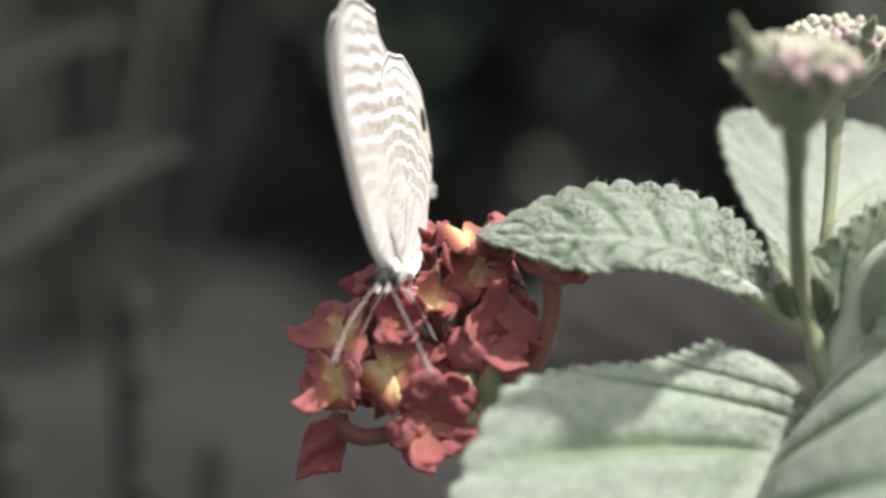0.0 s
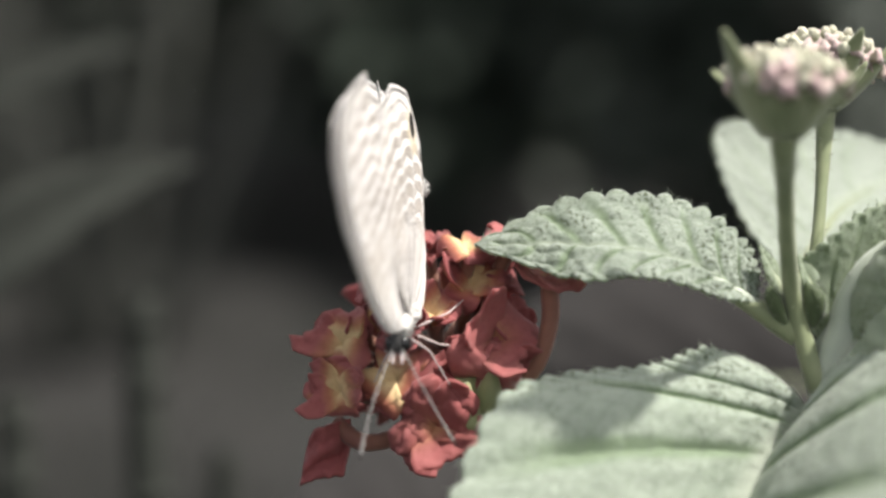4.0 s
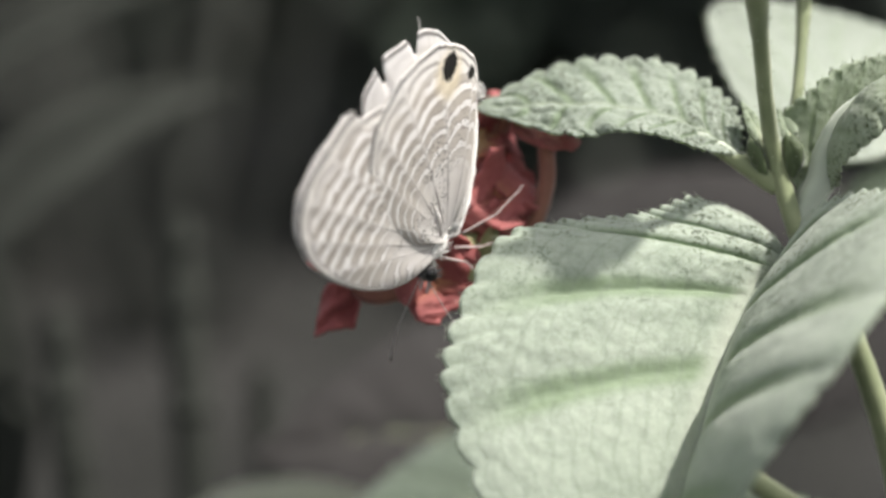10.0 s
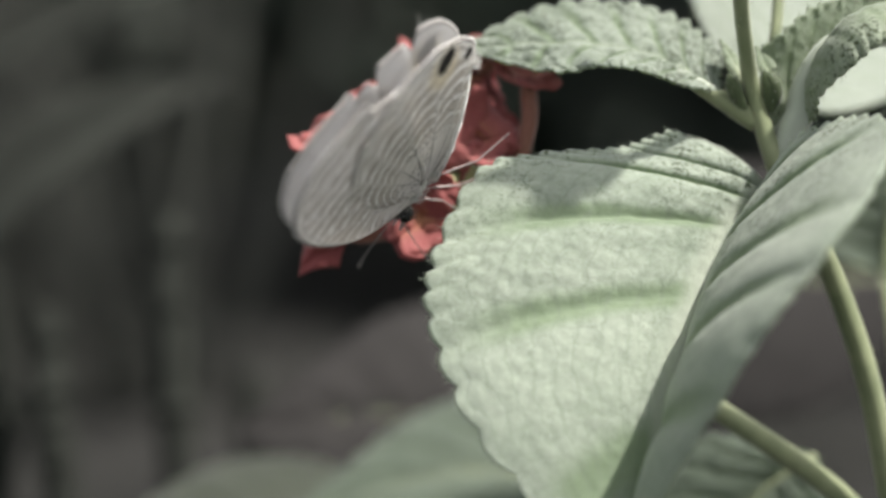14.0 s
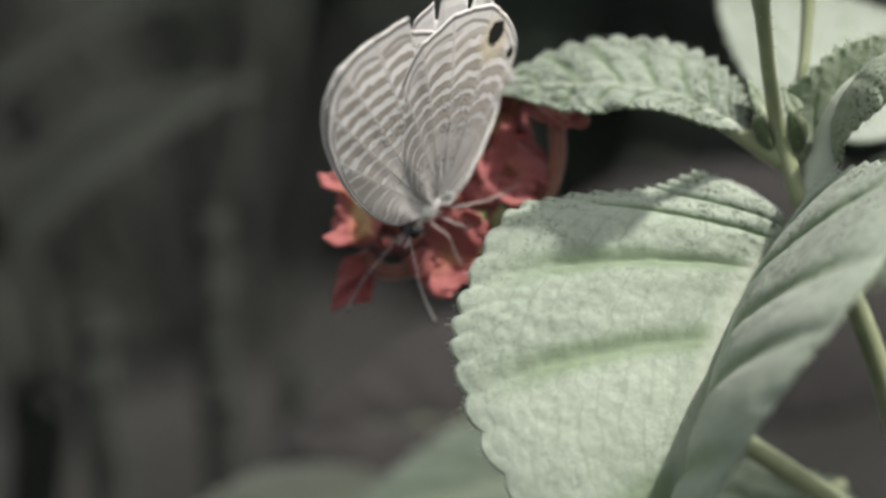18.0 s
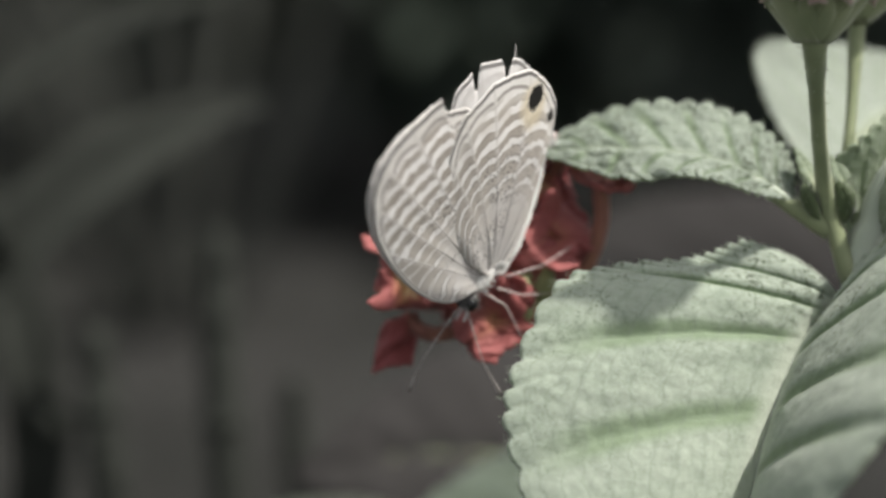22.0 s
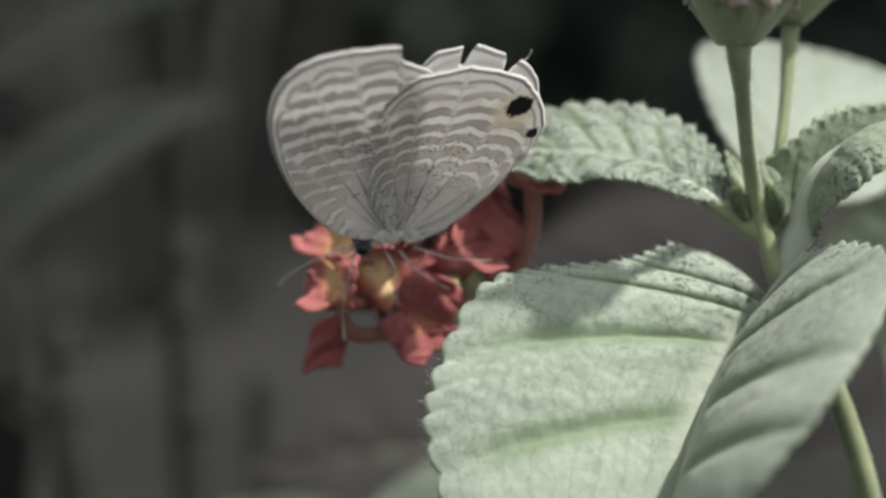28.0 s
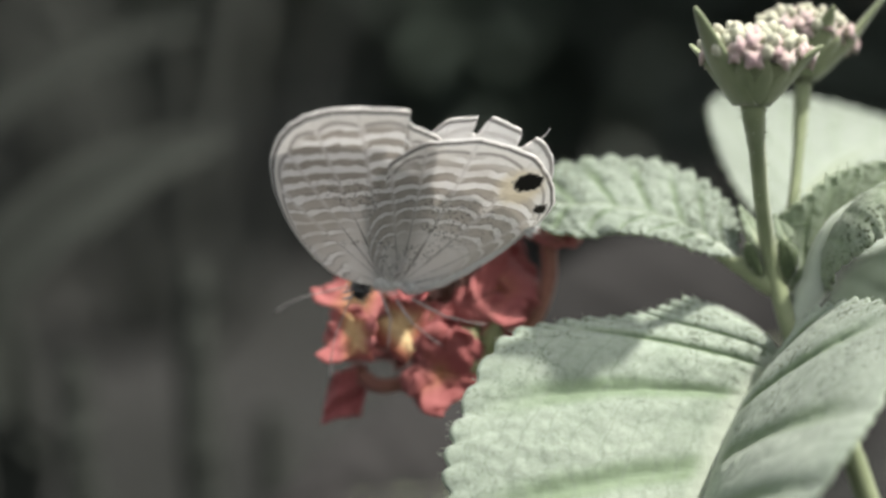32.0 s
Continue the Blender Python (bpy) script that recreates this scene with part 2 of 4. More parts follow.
def wing_material(name, cells, lean, blend, ocellus):
    """Underside: tan ground crossed by wavy white lines with brown rims, stepped at the veins; dashes outside, specks and dark veins towards the root."""
    n = Nodes(name)
    a, r = n.uv()
    place = n.place()
    parts = n.tree.nodes.new("ShaderNodeSeparateXYZ")
    n.set(parts.inputs[0], place)
    x, z = n.math("MULTIPLY", parts.outputs[0], 100.0), n.math("MULTIPLY", parts.outputs[2], 100.0)
    lane = n.math("MULTIPLY", a, cells)
    index = n.math("FLOOR", lane)
    within = n.math("ABSOLUTE", n.math("SUBTRACT", n.math("FRACT", lane), 0.5))
    offset = n.math("FRACT", n.math("MULTIPLY", n.math("SINE", n.math("MULTIPLY_ADD", index, 12.9, 1.7)), 43.7))
    wave = n.math("ADD", n.math("MULTIPLY_ADD", n.noise(330.0, 2.0, 0.5, place), 0.8, -0.4), n.math("MULTIPLY_ADD", n.noise(1500.0, 2.0, 0.5, place), 0.45, -0.22))
    height = n.math("MULTIPLY_ADD", x, lean, z)
    run = n.math("ADD", n.math("MULTIPLY", height, 1.0 - blend), n.math("MULTIPLY", r, blend * 1.5))
    sag = n.math("MULTIPLY", n.math("MULTIPLY", within, within), 0.9 if ocellus else 0.5)
    phase = n.math("ADD", n.math("ADD", n.math("MULTIPLY", run, 8.6), sag), n.math("ADD", n.math("MULTIPLY", offset, 0.42), wave))
    middle = n.math("ABSOLUTE", n.math("SUBTRACT", n.math("FRACT", phase), 0.5))
    outer = n.step(run, 0.80, 1.15)
    width = n.math("MULTIPLY_ADD", outer, 0.09, 0.15)
    white_line = n.step(middle, n.math("ADD", width, 0.045), n.math("SUBTRACT", width, 0.02))
    flank = n.math("MULTIPLY", n.step(middle, n.math("ADD", width, 0.15), n.math("ADD", width, 0.06)), n.math("SUBTRACT", 1.0, white_line))
    root_wide = n.step(r, 0.08, 0.55, 0.34, 0.455)
    vein = n.math("MULTIPLY", n.step(within, root_wide, n.math("ADD", root_wide, 0.035)), n.math("MULTIPLY_ADD", n.step(offset, 0.3, 0.5), 0.7, 0.3))
    scales = n.noise(5200.0, 3.0, 0.7, place)
    mottle = n.noise(300.0, 4.0, 0.65, place)
    gaps = n.step(n.noise(230.0, 2.0, 0.5, place), 0.34, 0.42)
    white, tan, brown = (0.95, 0.935, 0.93), (0.80, 0.772, 0.745), (0.27, 0.245, 0.23)
    body = n.math("MULTIPLY", n.step(r, 0.34, 0.52), n.step(r, 0.93, 0.88))
    ground = n.mix(n.step(mottle, 0.35, 0.7), tan, (0.87, 0.85, 0.845))
    ground = n.mix(n.step(r, 0.34, 0.08), ground, (0.80, 0.78, 0.77))
    dash = n.math("MULTIPLY", n.math("MULTIPLY", n.math("SUBTRACT", 1.0, white_line), outer), n.step(within, 0.47, 0.38))
    colour = n.mix(n.math("MULTIPLY", n.math("MULTIPLY", dash, body), n.step(mottle, 0.62, 0.42, 0.50, 0.90)), ground, (0.20, 0.175, 0.15))
    gap = n.math("MULTIPLY", n.math("MULTIPLY", n.math("SUBTRACT", 1.0, white_line), body), n.math("MULTIPLY", n.step(run, 0.30, 0.75, 0.15, 0.74), n.step(within, 0.49, 0.34, 0.40, 1.0)))
    colour = n.mix(gap, colour, (0.53, 0.485, 0.435))
    colour = n.mix(n.math("MULTIPLY", n.math("MULTIPLY", n.math("MULTIPLY", white_line, n.step(within, 0.50, 0.43, 0.25, 1.0)), gaps), body), colour, white)
    shade = n.math("MULTIPLY", n.math("MULTIPLY", flank, gaps), n.math("MULTIPLY", body, n.step(n.noise(900.0, 3.0, 0.6, place), 0.34, 0.52)))
    colour = n.mix(n.math("MULTIPLY", shade, 0.50), colour, brown)
    border = n.step(r, 0.90, 0.93)
    colour = n.mix(n.math("MULTIPLY", n.step(r, 0.80, 0.92) if ocellus else border, 0.55 if ocellus else 0.4), colour, (0.90, 0.885, 0.86) if ocellus else (0.74, 0.72, 0.68))
    crescents = n.math("MULTIPLY_ADD", n.math("MULTIPLY", within, within), 0.10, r)
    inner_rim = n.math("MULTIPLY", n.step(crescents, 0.918, 0.926), n.step(crescents, 0.944, 0.936))
    colour = n.mix(n.math("MULTIPLY", inner_rim, n.math("MULTIPLY", n.step(within, 0.49, 0.42), 0.75)), colour, brown)
    speck = n.math("MULTIPLY", n.step(n.noise(4200.0, 2.0, 0.6, place), 0.55, 0.61), n.step(n.noise(260.0, 2.0, 0.5, place), 0.38 if ocellus else 0.46, 0.52 if ocellus else 0.60))
    speck = n.math("MULTIPLY", speck, n.step(r, 0.85, 0.5))
    colour = n.mix(n.math("MULTIPLY", speck, 0.65), colour, (0.05, 0.045, 0.04))
    streak = n.math("MULTIPLY", vein, n.math("MULTIPLY", n.step(r, 0.24, 0.66, 0.62, 0.14), n.step(n.noise(500.0, 2.0, 0.5, place), 0.3, 0.5, 0.35, 1.0)))
    colour = n.mix(streak, colour, (0.10, 0.09, 0.08))
    rim = n.math("MULTIPLY", n.step(r, 0.966, 0.972), n.step(r, 0.992, 0.986))
    colour = n.mix(n.math("MULTIPLY", rim, 0.85), colour, (0.04, 0.036, 0.033))
    if ocellus:
        def disc(cx, cz, size, soft, stretch=1.0):
            dx, dz = n.math("SUBTRACT", x, cx), n.math("MULTIPLY", n.math("SUBTRACT", z, cz), stretch)
            far = n.math("SQRT", n.math("ADD", n.math("MULTIPLY", dx, dx), n.math("MULTIPLY", dz, dz)))
            far = n.math("ADD", far, n.math("MULTIPLY_ADD", n.noise(2600.0, 4.0, 0.7, place), 0.12, -0.06))
            return n.step(far, size + soft, size - soft)

        colour = n.mix(n.math("MULTIPLY", disc(-0.74, 0.985, 0.150, 0.06), 0.8), colour, (0.78, 0.70, 0.54))
        colour = n.mix(disc(-0.785, 1.02, 0.100, 0.014, 1.25), colour, (0.012, 0.011, 0.010))
        colour = n.mix(disc(-0.905, 0.76, 0.042, 0.01), colour, (0.02, 0.018, 0.015))
    n.bump(n.math("ADD", n.math("MULTIPLY", vein, 0.8), n.math("MULTIPLY", scales, 0.5)), 0.35, 0.00008)
    return n.done(colour, 0.6, 0.50, colour, 0.06, 0.15)


def plain(name, colour, rough=0.6, scale=900.0, vary=0.3, **more):
    n = Nodes(name)
    grain = n.noise(scale, 5.0, 0.7)
    shade = n.mix(n.math("MULTIPLY", n.step(grain, 0.3, 0.75), vary), colour, tuple(c * 0.45 for c in colour))
    n.bump(grain, 0.3, 0.1 / scale)
    return n.done(shade, rough, **more)


FOREWING = wing_material("forewing_underside", 9.0, 0.04, 0.10, False)
HINDWING = wing_material("hindwing_underside", 8.0, -0.08, 0.40, True)


def upper_side():
    """White upper side with faint grey veins and a dark thread along the edge."""
    n = Nodes("wing_upper_side")
    a, r = n.uv()
    within = n.math("ABSOLUTE", n.math("SUBTRACT", n.math("FRACT", n.math("MULTIPLY", a, 8.0)), 0.5))
    colour = n.mix(n.step(n.noise(900.0, 4.0, 0.7), 0.35, 0.75), (0.92, 0.92, 0.92), (0.78, 0.77, 0.77))
    colour = n.mix(n.math("MULTIPLY", n.step(within, 0.46, 0.49), 0.35), colour, (0.30, 0.28, 0.27))
    rim = n.math("MULTIPLY", n.step(r, 0.966, 0.972), n.step(r, 0.994, 0.988))
    colour = n.mix(n.math("MULTIPLY", rim, 0.85), colour, (0.05, 0.045, 0.04))
    n.bump(n.noise(4000.0, 3.0, 0.7), 0.25, 0.00005)
    return n.done(colour, 0.55, 0.66, (0.95, 0.945, 0.94, 1.0), 0.1, 0.2)


WING_INSIDE = upper_side()
FUR = plain("white_body_hair", (0.66, 0.65, 0.63), 0.8, 4000.0, 0.35, sheen=0.6, spec=0.2)
LIMB = plain("pale_leg", (0.46, 0.38, 0.37), 0.7, 5000.0, 0.3, sheen=0.3, spec=0.3)
EYE = plain("black_eye", (0.008, 0.008, 0.009), 0.18, 2000.0, 0.2)
HEAD = plain("dark_head", (0.035, 0.034, 0.034), 0.7, 4000.0, 0.5, sheen=0.3)


def banded():
    n = Nodes("antenna_banded")
    u, v = n.uv()
    ring = n.step(n.math("ABSOLUTE", n.math("SUBTRACT", n.math("FRACT", n.math("MULTIPLY", v, 22.0)), 0.5)), 0.25, 0.35)
    colour = n.mix(n.math("MULTIPLY", ring, 0.8), (0.24, 0.22, 0.21), (0.52, 0.50, 0.49))
    colour = n.mix(n.step(v, 0.84, 0.88), colour, (0.03, 0.028, 0.026))
    return n.done(colour, 0.55)


ANTENNA = banded()


def soil_material():
    n = Nodes("soil_litter")
    # Soil tones this dark carry the background's shade; the sun still reaches the ground.
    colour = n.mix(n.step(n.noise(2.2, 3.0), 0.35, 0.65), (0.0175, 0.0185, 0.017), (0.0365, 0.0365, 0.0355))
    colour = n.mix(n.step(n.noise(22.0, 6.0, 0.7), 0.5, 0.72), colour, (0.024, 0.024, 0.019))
    n.bump(n.noise(40.0, 8.0, 0.7), 0.8, 0.02)
    return n.done(colour, 0.9, spec=0.2)


def far_leaf_material(name, a, b):
    n = Nodes(name)
    island = n.tree.nodes.new("ShaderNodeNewGeometry").outputs["Random Per Island"]
    colour = n.mix(island, a, b)
    colour = n.mix(n.math("MULTIPLY", n.noise(60.0, 3.0), 0.4), colour, tuple(c * 0.6 for c in a))
    return n.done(colour, 0.55, 0.15, colour, 0.0, 0.3)


SOIL = soil_material()
FAR_LEAF = far_leaf_material("shrub_leaf", (0.042, 0.056, 0.044), (0.084, 0.106, 0.086))
DULL_LEAF = far_leaf_material("dull_shrub_leaf", (0.048, 0.061, 0.050), (0.094, 0.112, 0.095))
# Kept near black so the sunlit stalks, leaves and bark pass for shaded ones.
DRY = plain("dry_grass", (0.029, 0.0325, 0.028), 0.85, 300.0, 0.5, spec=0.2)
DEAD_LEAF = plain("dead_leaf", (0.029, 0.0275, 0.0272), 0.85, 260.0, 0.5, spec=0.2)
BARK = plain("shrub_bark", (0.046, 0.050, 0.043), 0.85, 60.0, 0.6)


# ------------------------------------------------------------------ building helpers
def mesh_object(name, bm, materials, parent=None, label=""):
    data = bpy.data.meshes.new(name)
    bm.normal_update()
    bm.to_mesh(data)
    bm.free()
    for m in materials if isinstance(materials, (list, tuple)) else [materials]:
        data.materials.append(m)
    for p in data.polygons:
        p.use_smooth = True
    ob = new(name, data)
    ob.parent = parent
    return tagged(ob, label)


def part(name, bm, material, parent, label=""):
    return mesh_object(name, bm, material, parent, label)


def curve_points(points, count):
    """A smooth line through the points, in even steps of their number."""
    pts = [Vector(p) for p in points]
    pts = [pts[0] * 2 - pts[1]] + pts + [pts[-1] * 2 - pts[-2]]
    spans, out = len(pts) - 3, []
    for i in range(count):
        f = i / (count - 1) * spans
        k = min(int(f), spans - 1)
        t, (a, b, c, d) = f - k, pts[k : k + 4]
        out.append(0.5 * (2 * b + (c - a) * t + (2 * a - 5 * b + 4 * c - d) * t * t + (3 * b - a - 3 * c + d) * t**3))
    return out


def tube(bm, line, radii, sides=10, slot=0, rough=0.0):
    """A round stalk along a line, with its radius at even steps, closed at both ends."""
    uv = bm.loops.layers.uv.verify()
    rings, up = [], Vector((0.31, 0.17, 0.93))
    for i, p in enumerate(line):
        way = (line[min(i + 1, len(line) - 1)] - line[max(i - 1, 0)]).normalized()
        side = up.cross(way).normalized()
        up = way.cross(side).normalized()
        f = i / (len(line) - 1) * (len(radii) - 1)
        k = min(int(f), len(radii) - 2)
        r = radii[k] + (radii[k + 1] - radii[k]) * (f - k)
        ring = []
        for j in range(sides):
            a = 2 * math.pi * j / sides
            rr = r * (1 + (random.uniform(-rough, rough) if rough else 0))
            ring.append(bm.verts.new(p + (side * math.cos(a) + up * math.sin(a)) * rr))
        rings.append(ring)
    for i in range(len(rings) - 1):
        for j in range(sides):
            k = (j + 1) % sides
            f = bm.faces.new((rings[i][j], rings[i][k], rings[i + 1][k], rings[i + 1][j]))
            f.material_index = slot
            for loop, v in zip(f.loops, (i, i, i + 1, i + 1)):
                loop[uv].uv = (j / sides, v / (len(rings) - 1))
    for ring in (rings[0][::-1], rings[-1]):
        f = bm.faces.new(ring)
        f.material_index = slot


def sheet(bm, rows, uvs, thick, slots=(0, 0)):
    """A sheet with two faces and a rim: rows of points, their uv, and the thickness."""
    uv = bm.loops.layers.uv.verify()
    m, n = len(rows), len(rows[0])

    def normal(i, j):
        a = rows[min(i + 1, m - 1)][j] - rows[max(i - 1, 0)][j]
        b = rows[i][min(j + 1, n - 1)] - rows[i][max(j - 1, 0)]
        c = a.cross(b)
        return c.normalized() if c.length > 1e-14 else None

    spare = Vector((0, 0, 1))
    normals = []
    for i in range(m):
        line = []
        for j in range(n):
            spare = normal(i, j) or spare
            line.append(spare)
        normals.append(line)
    top = [[bm.verts.new(rows[i][j] + normals[i][j] * thick / 2) for j in range(n)] for i in range(m)]
    low = [[bm.verts.new(rows[i][j] - normals[i][j] * thick / 2) for j in range(n)] for i in range(m)]

    def face(verts, marks, slot):
        f = bm.faces.new(verts)
        f.material_index = slot
        for loop, k in zip(f.loops, marks):
            loop[uv].uv = uvs[k[0]][k[1]]

    for i in range(m - 1):
        for j in range(n - 1):
            q = ((i, j), (i + 1, j), (i + 1, j + 1), (i, j + 1))
            face([top[a][b] for a, b in q], q, slots[0])
            face([low[a][b] for a, b in q[::-1]], q[::-1], slots[1])
    ring = [(i, 0) for i in range(m)] + [(m - 1, j) for j in range(1, n)] + [(i, n - 1) for i in range(m - 2, -1, -1)] + [(0, j) for j in range(n - 2, 0, -1)]
    for a, b in zip(ring, ring[1:] + ring[:1]):
        face([top[a[0]][a[1]], low[a[0]][a[1]], low[b[0]][b[1]], top[b[0]][b[1]]], (a, a, b, b), slots[0])


# ------------------------------------------------------------------ ground and distance
def build_ground():
    bm = bmesh.new()
    steps = [-400, -60, -12, -5] + [i * 0.2 for i in range(-15, 31)] + [8, 14, 30, 90, 400]
    grid = []
    for y in steps:
        grid.append([])
        for x in steps:
            near = max(0.0, 1 - max(abs(x), abs(y - 1.5)) / 8)
            z = near * 0.05 * noise.noise((x * 1.4, y * 1.4, 0.3)) - 0.02 * near
            grid[-1].append(bm.verts.new((x, y, z)))
    for i in range(len(steps) - 1):
        for j in range(len(steps) - 1):
            bm.faces.new((grid[i][j], grid[i][j + 1], grid[i + 1][j + 1], grid[i + 1][j]))
    tagged(mesh_object("ground", bm, SOIL), "soil with dry leaf litter, shade put into its colour", "ground", kind="structure")


def shrub(x, y, height, width, count, seed, size, label, mat=None):
    """A bush out of focus: branching stems and a mass of small leaves."""
    rnd = random.Random(seed)
    base = tagged(new("shrub"), label, "shrub", "shrubs behind the flower")
    base.location = (x, y, 0)
    for k in range(7 if count else 11):
        bm = bmesh.new()
        a = rnd.uniform(0, 2 * math.pi)
        lean = rnd.uniform(0.15, 0.5) * width
        top = Vector((math.cos(a) * lean, math.sin(a) * lean, height * rnd.uniform(0.6, 0.95)))
        mid = top * 0.5 + Vector((rnd.uniform(-0.08, 0.08), rnd.uniform(-0.08, 0.08), 0.03))
        foot = Vector((rnd.uniform(-0.06, 0.06), rnd.uniform(-0.06, 0.06), -0.05))
        line = curve_points([foot, mid, top], 9)
        tube(bm, line, [0.012, 0.009, 0.004], 7, rough=0.05)
        for _ in range(3):
            p = line[rnd.randrange(4, 8)]
            d = Vector((rnd.uniform(-1, 1), rnd.uniform(-1, 1), rnd.uniform(0.3, 1.2))).normalized()
            tube(bm, [p, p + d * 0.06, p + d * 0.13 + Vector((0, 0, 0.02))], [0.004, 0.003, 0.0015], 5)
        part("stem", bm, BARK, base)
    bm = bmesh.new()
    for k in range(count):
        a, h = rnd.uniform(0, 2 * math.pi), rnd.random() ** 0.8
        lobe = 0.7 + 0.3 * math.sin(3 * a + seed) * math.cos(5 * h + seed)
        r = width * 0.5 * lobe * math.sqrt(rnd.uniform(0.25, 1.0)) * (0.55 + 0.45 * math.sin(math.pi * min(1, h + 0.1)))
        c = Vector((math.cos(a) * r, math.sin(a) * r, height * (0.12 + 0.88 * h) * (0.85 + 0.15 * lobe)))
        turn = Euler((rnd.uniform(-1.0, 1.0), rnd.uniform(-1.0, 1.0), rnd.uniform(0, 6.3))).to_matrix()
        s = size * rnd.uniform(0.6, 1.3)
        v = [bm.verts.new(c + turn @ (Vector(q) * s)) for q in ((0, 0, 0), (0.28, 0.35, 0.06), (0.22, 0.75, 0.02), (0, 1.1, -0.08), (-0.22, 0.75, 0.02), (-0.28, 0.35, 0.06))]
        bm.faces.new((v[0], v[1], v[2], v[3]))
        bm.faces.new((v[0], v[3], v[4], v[5]))
    if count:
        tagged(part("crown", bm, mat or FAR_LEAF, base), kind="stuff")
    return base


def ground_at(x, y):
    near = max(0.0, 1 - max(abs(x), abs(y - 1.5)) / 8)
    return near * 0.05 * noise.noise((x * 1.4, y * 1.4, 0.3)) - 0.02 * near


def dry_stalk(points, radius, seed, label):
    """A dead upright stalk with its nodes and a few dry sheaths, from the soil up past the flower."""
    rnd = random.Random(seed)
    top = [spot(*p) for p in points]
    foot = Vector((top[-1].x + rnd.uniform(-0.03, 0.03), top[-1].y + 0.05, 0.0))
    foot.z = ground_at(foot.x, foot.y) - 0.01
    stalk = tagged(new("dry_stalk"), label, "stalk", "dry stalks behind the flower")
    stalk.location = foot
    line = curve_points([p - foot for p in top] + [(top[-1] - foot) * 0.5, Vector()], 60)
    bm = bmesh.new()
    tube(bm, line, [radius * 0.008, radius * 0.01, radius * 0.01, radius * 0.012, radius * 0.014], 10, rough=0.04)
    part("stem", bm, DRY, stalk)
    for i in range(6, 54, 9):
        bm = bmesh.new()
        tube(bm, [line[i].lerp(line[i + 1], f) for f in (0.0, 0.2, 0.5, 0.8, 1.0)], [radius * 0.0100, radius * 0.0128, radius * 0.0132, radius * 0.0126, radius * 0.0100], 10, rough=0.05)
        part("node", bm, DRY, stalk)
    return stalk


def grass_blade(points, width, label):
    """A long arching blade of grass with a keel, rooted in the soil."""
    ctrl = [spot(*p) for p in points]
    foot = Vector((ctrl[0].x - 0.05, ctrl[0].y + 0.04, 0.0))
    foot.z = ground_at(foot.x, foot.y) - 0.01
    line = curve_points([Vector(), (ctrl[0] - foot) * 0.55 + Vector((-0.02, 0, 0.05))] + [p - foot for p in ctrl], 70)
    rows, uvs = [], []
    across_of = FRAME.to_3x3().normalized()
    for i, p in enumerate(line):
        t = i / 69
        way = (line[min(i + 1, 69)] - line[max(i - 1, 0)]).normalized()
        side = way.cross(across_of @ Vector((0.1, -1.0, 0.35))).normalized()
        lift = side.cross(way)
        half = width * 0.005 * (0.45 + 0.55 * min(1.0, t * 2.5)) * (1 - max(0.0, t - 0.72) / 0.28 * 0.9)
        rows.append([p + side * half * w + lift * half * 0.35 * abs(w) for w in (-1, -0.6, -0.2, 0, 0.2, 0.6, 1)])
        uvs.append([(0.5 + 0.5 * w, t) for w in (-1, -0.6, -0.2, 0, 0.2, 0.6, 1)])
    ob = new("grass_blade")
    ob.location = foot
    bm = bmesh.new()
    sheet(bm, rows, uvs, 0.0003)
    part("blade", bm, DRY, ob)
    bm = bmesh.new()
    tube(bm, [r[3] + Vector((0, 0, -0.0003)) for r in rows[::3]], [0.0006, 0.0005, 0.0002], 6)
    part("keel", bm, DRY, ob)
    return tagged(ob, label, "grass blade", "grass behind the flower")


build_ground()
dry_stalk([(-3.05, 9.0, 0.15), (-3.03, 9.0, -0.4), (-3.0, 9.0, -1.5), (-2.9, 9.1, -3.4), (-2.7, 9.5, -8.0)], 0.24, 1, "grey-brown dry stalk standing behind the flower, darkened to look shaded")
dry_stalk([(-4.5, 8.6, -1.0), (-4.45, 8.6, -1.6), (-4.4, 8.6, -2.4), (-4.3, 8.8, -3.6), (-4.0, 9.2, -8.0)], 0.24, 2, "grey-brown dry stalk standing behind the flower, darkened to look shaded")
dry_stalk([(-2.2, 10.5, -1.8), (-2.2, 10.5, -2.4), (-2.15, 10.5, -3.0), (-2.1, 10.6, -4.0), (-2.0, 10.8, -8.0)], 0.2, 3, "short grey dry stalk standing behind the flower, darkened to look shaded")
grass_blade([(-6.6, 8.2, -1.6), (-5.7, 8.2, -0.35), (-4.6, 8.3, 0.7), (-3.4, 8.5, 1.45), (-2.4, 8.7, 1.75)], 1.0, "arching grass blade behind the flower, darkened to look shaded")
grass_blade([(-8.2, 11.0, 0.2), (-7.0, 11.0, 1.5), (-5.6, 11.2, 2.6), (-4.2, 11.4, 3.3), (-3.2, 11.6, 3.5)], 0.5, "arching grass blade behind the flower, darkened to look shaded")
grass_blade([(-5.6, 10.0, -3.8), (-5.5, 10.0, -2.6), (-5.7, 10.0, -1.2), (-6.2, 10.2, 0.4), (-7.0, 10.4, 1.8)], 0.8, "upright grass blade behind the flower, darkened to look shaded")
shrub(-0.34, 1.90, 0.75, 0.90, 0, 8, 0.06, "leafless bush with thin stems, darkened to look shaded")
shrub(-0.60, 2.2, 0.80, 0.9, 0, 17, 0.06, "leafless bush with thin stems, darkened to look shaded")
shrub(-0.46, 2.75, 1.15, 0.95, 4200, 31, 0.07, "dull green bush behind thin stems", DULL_LEAF)
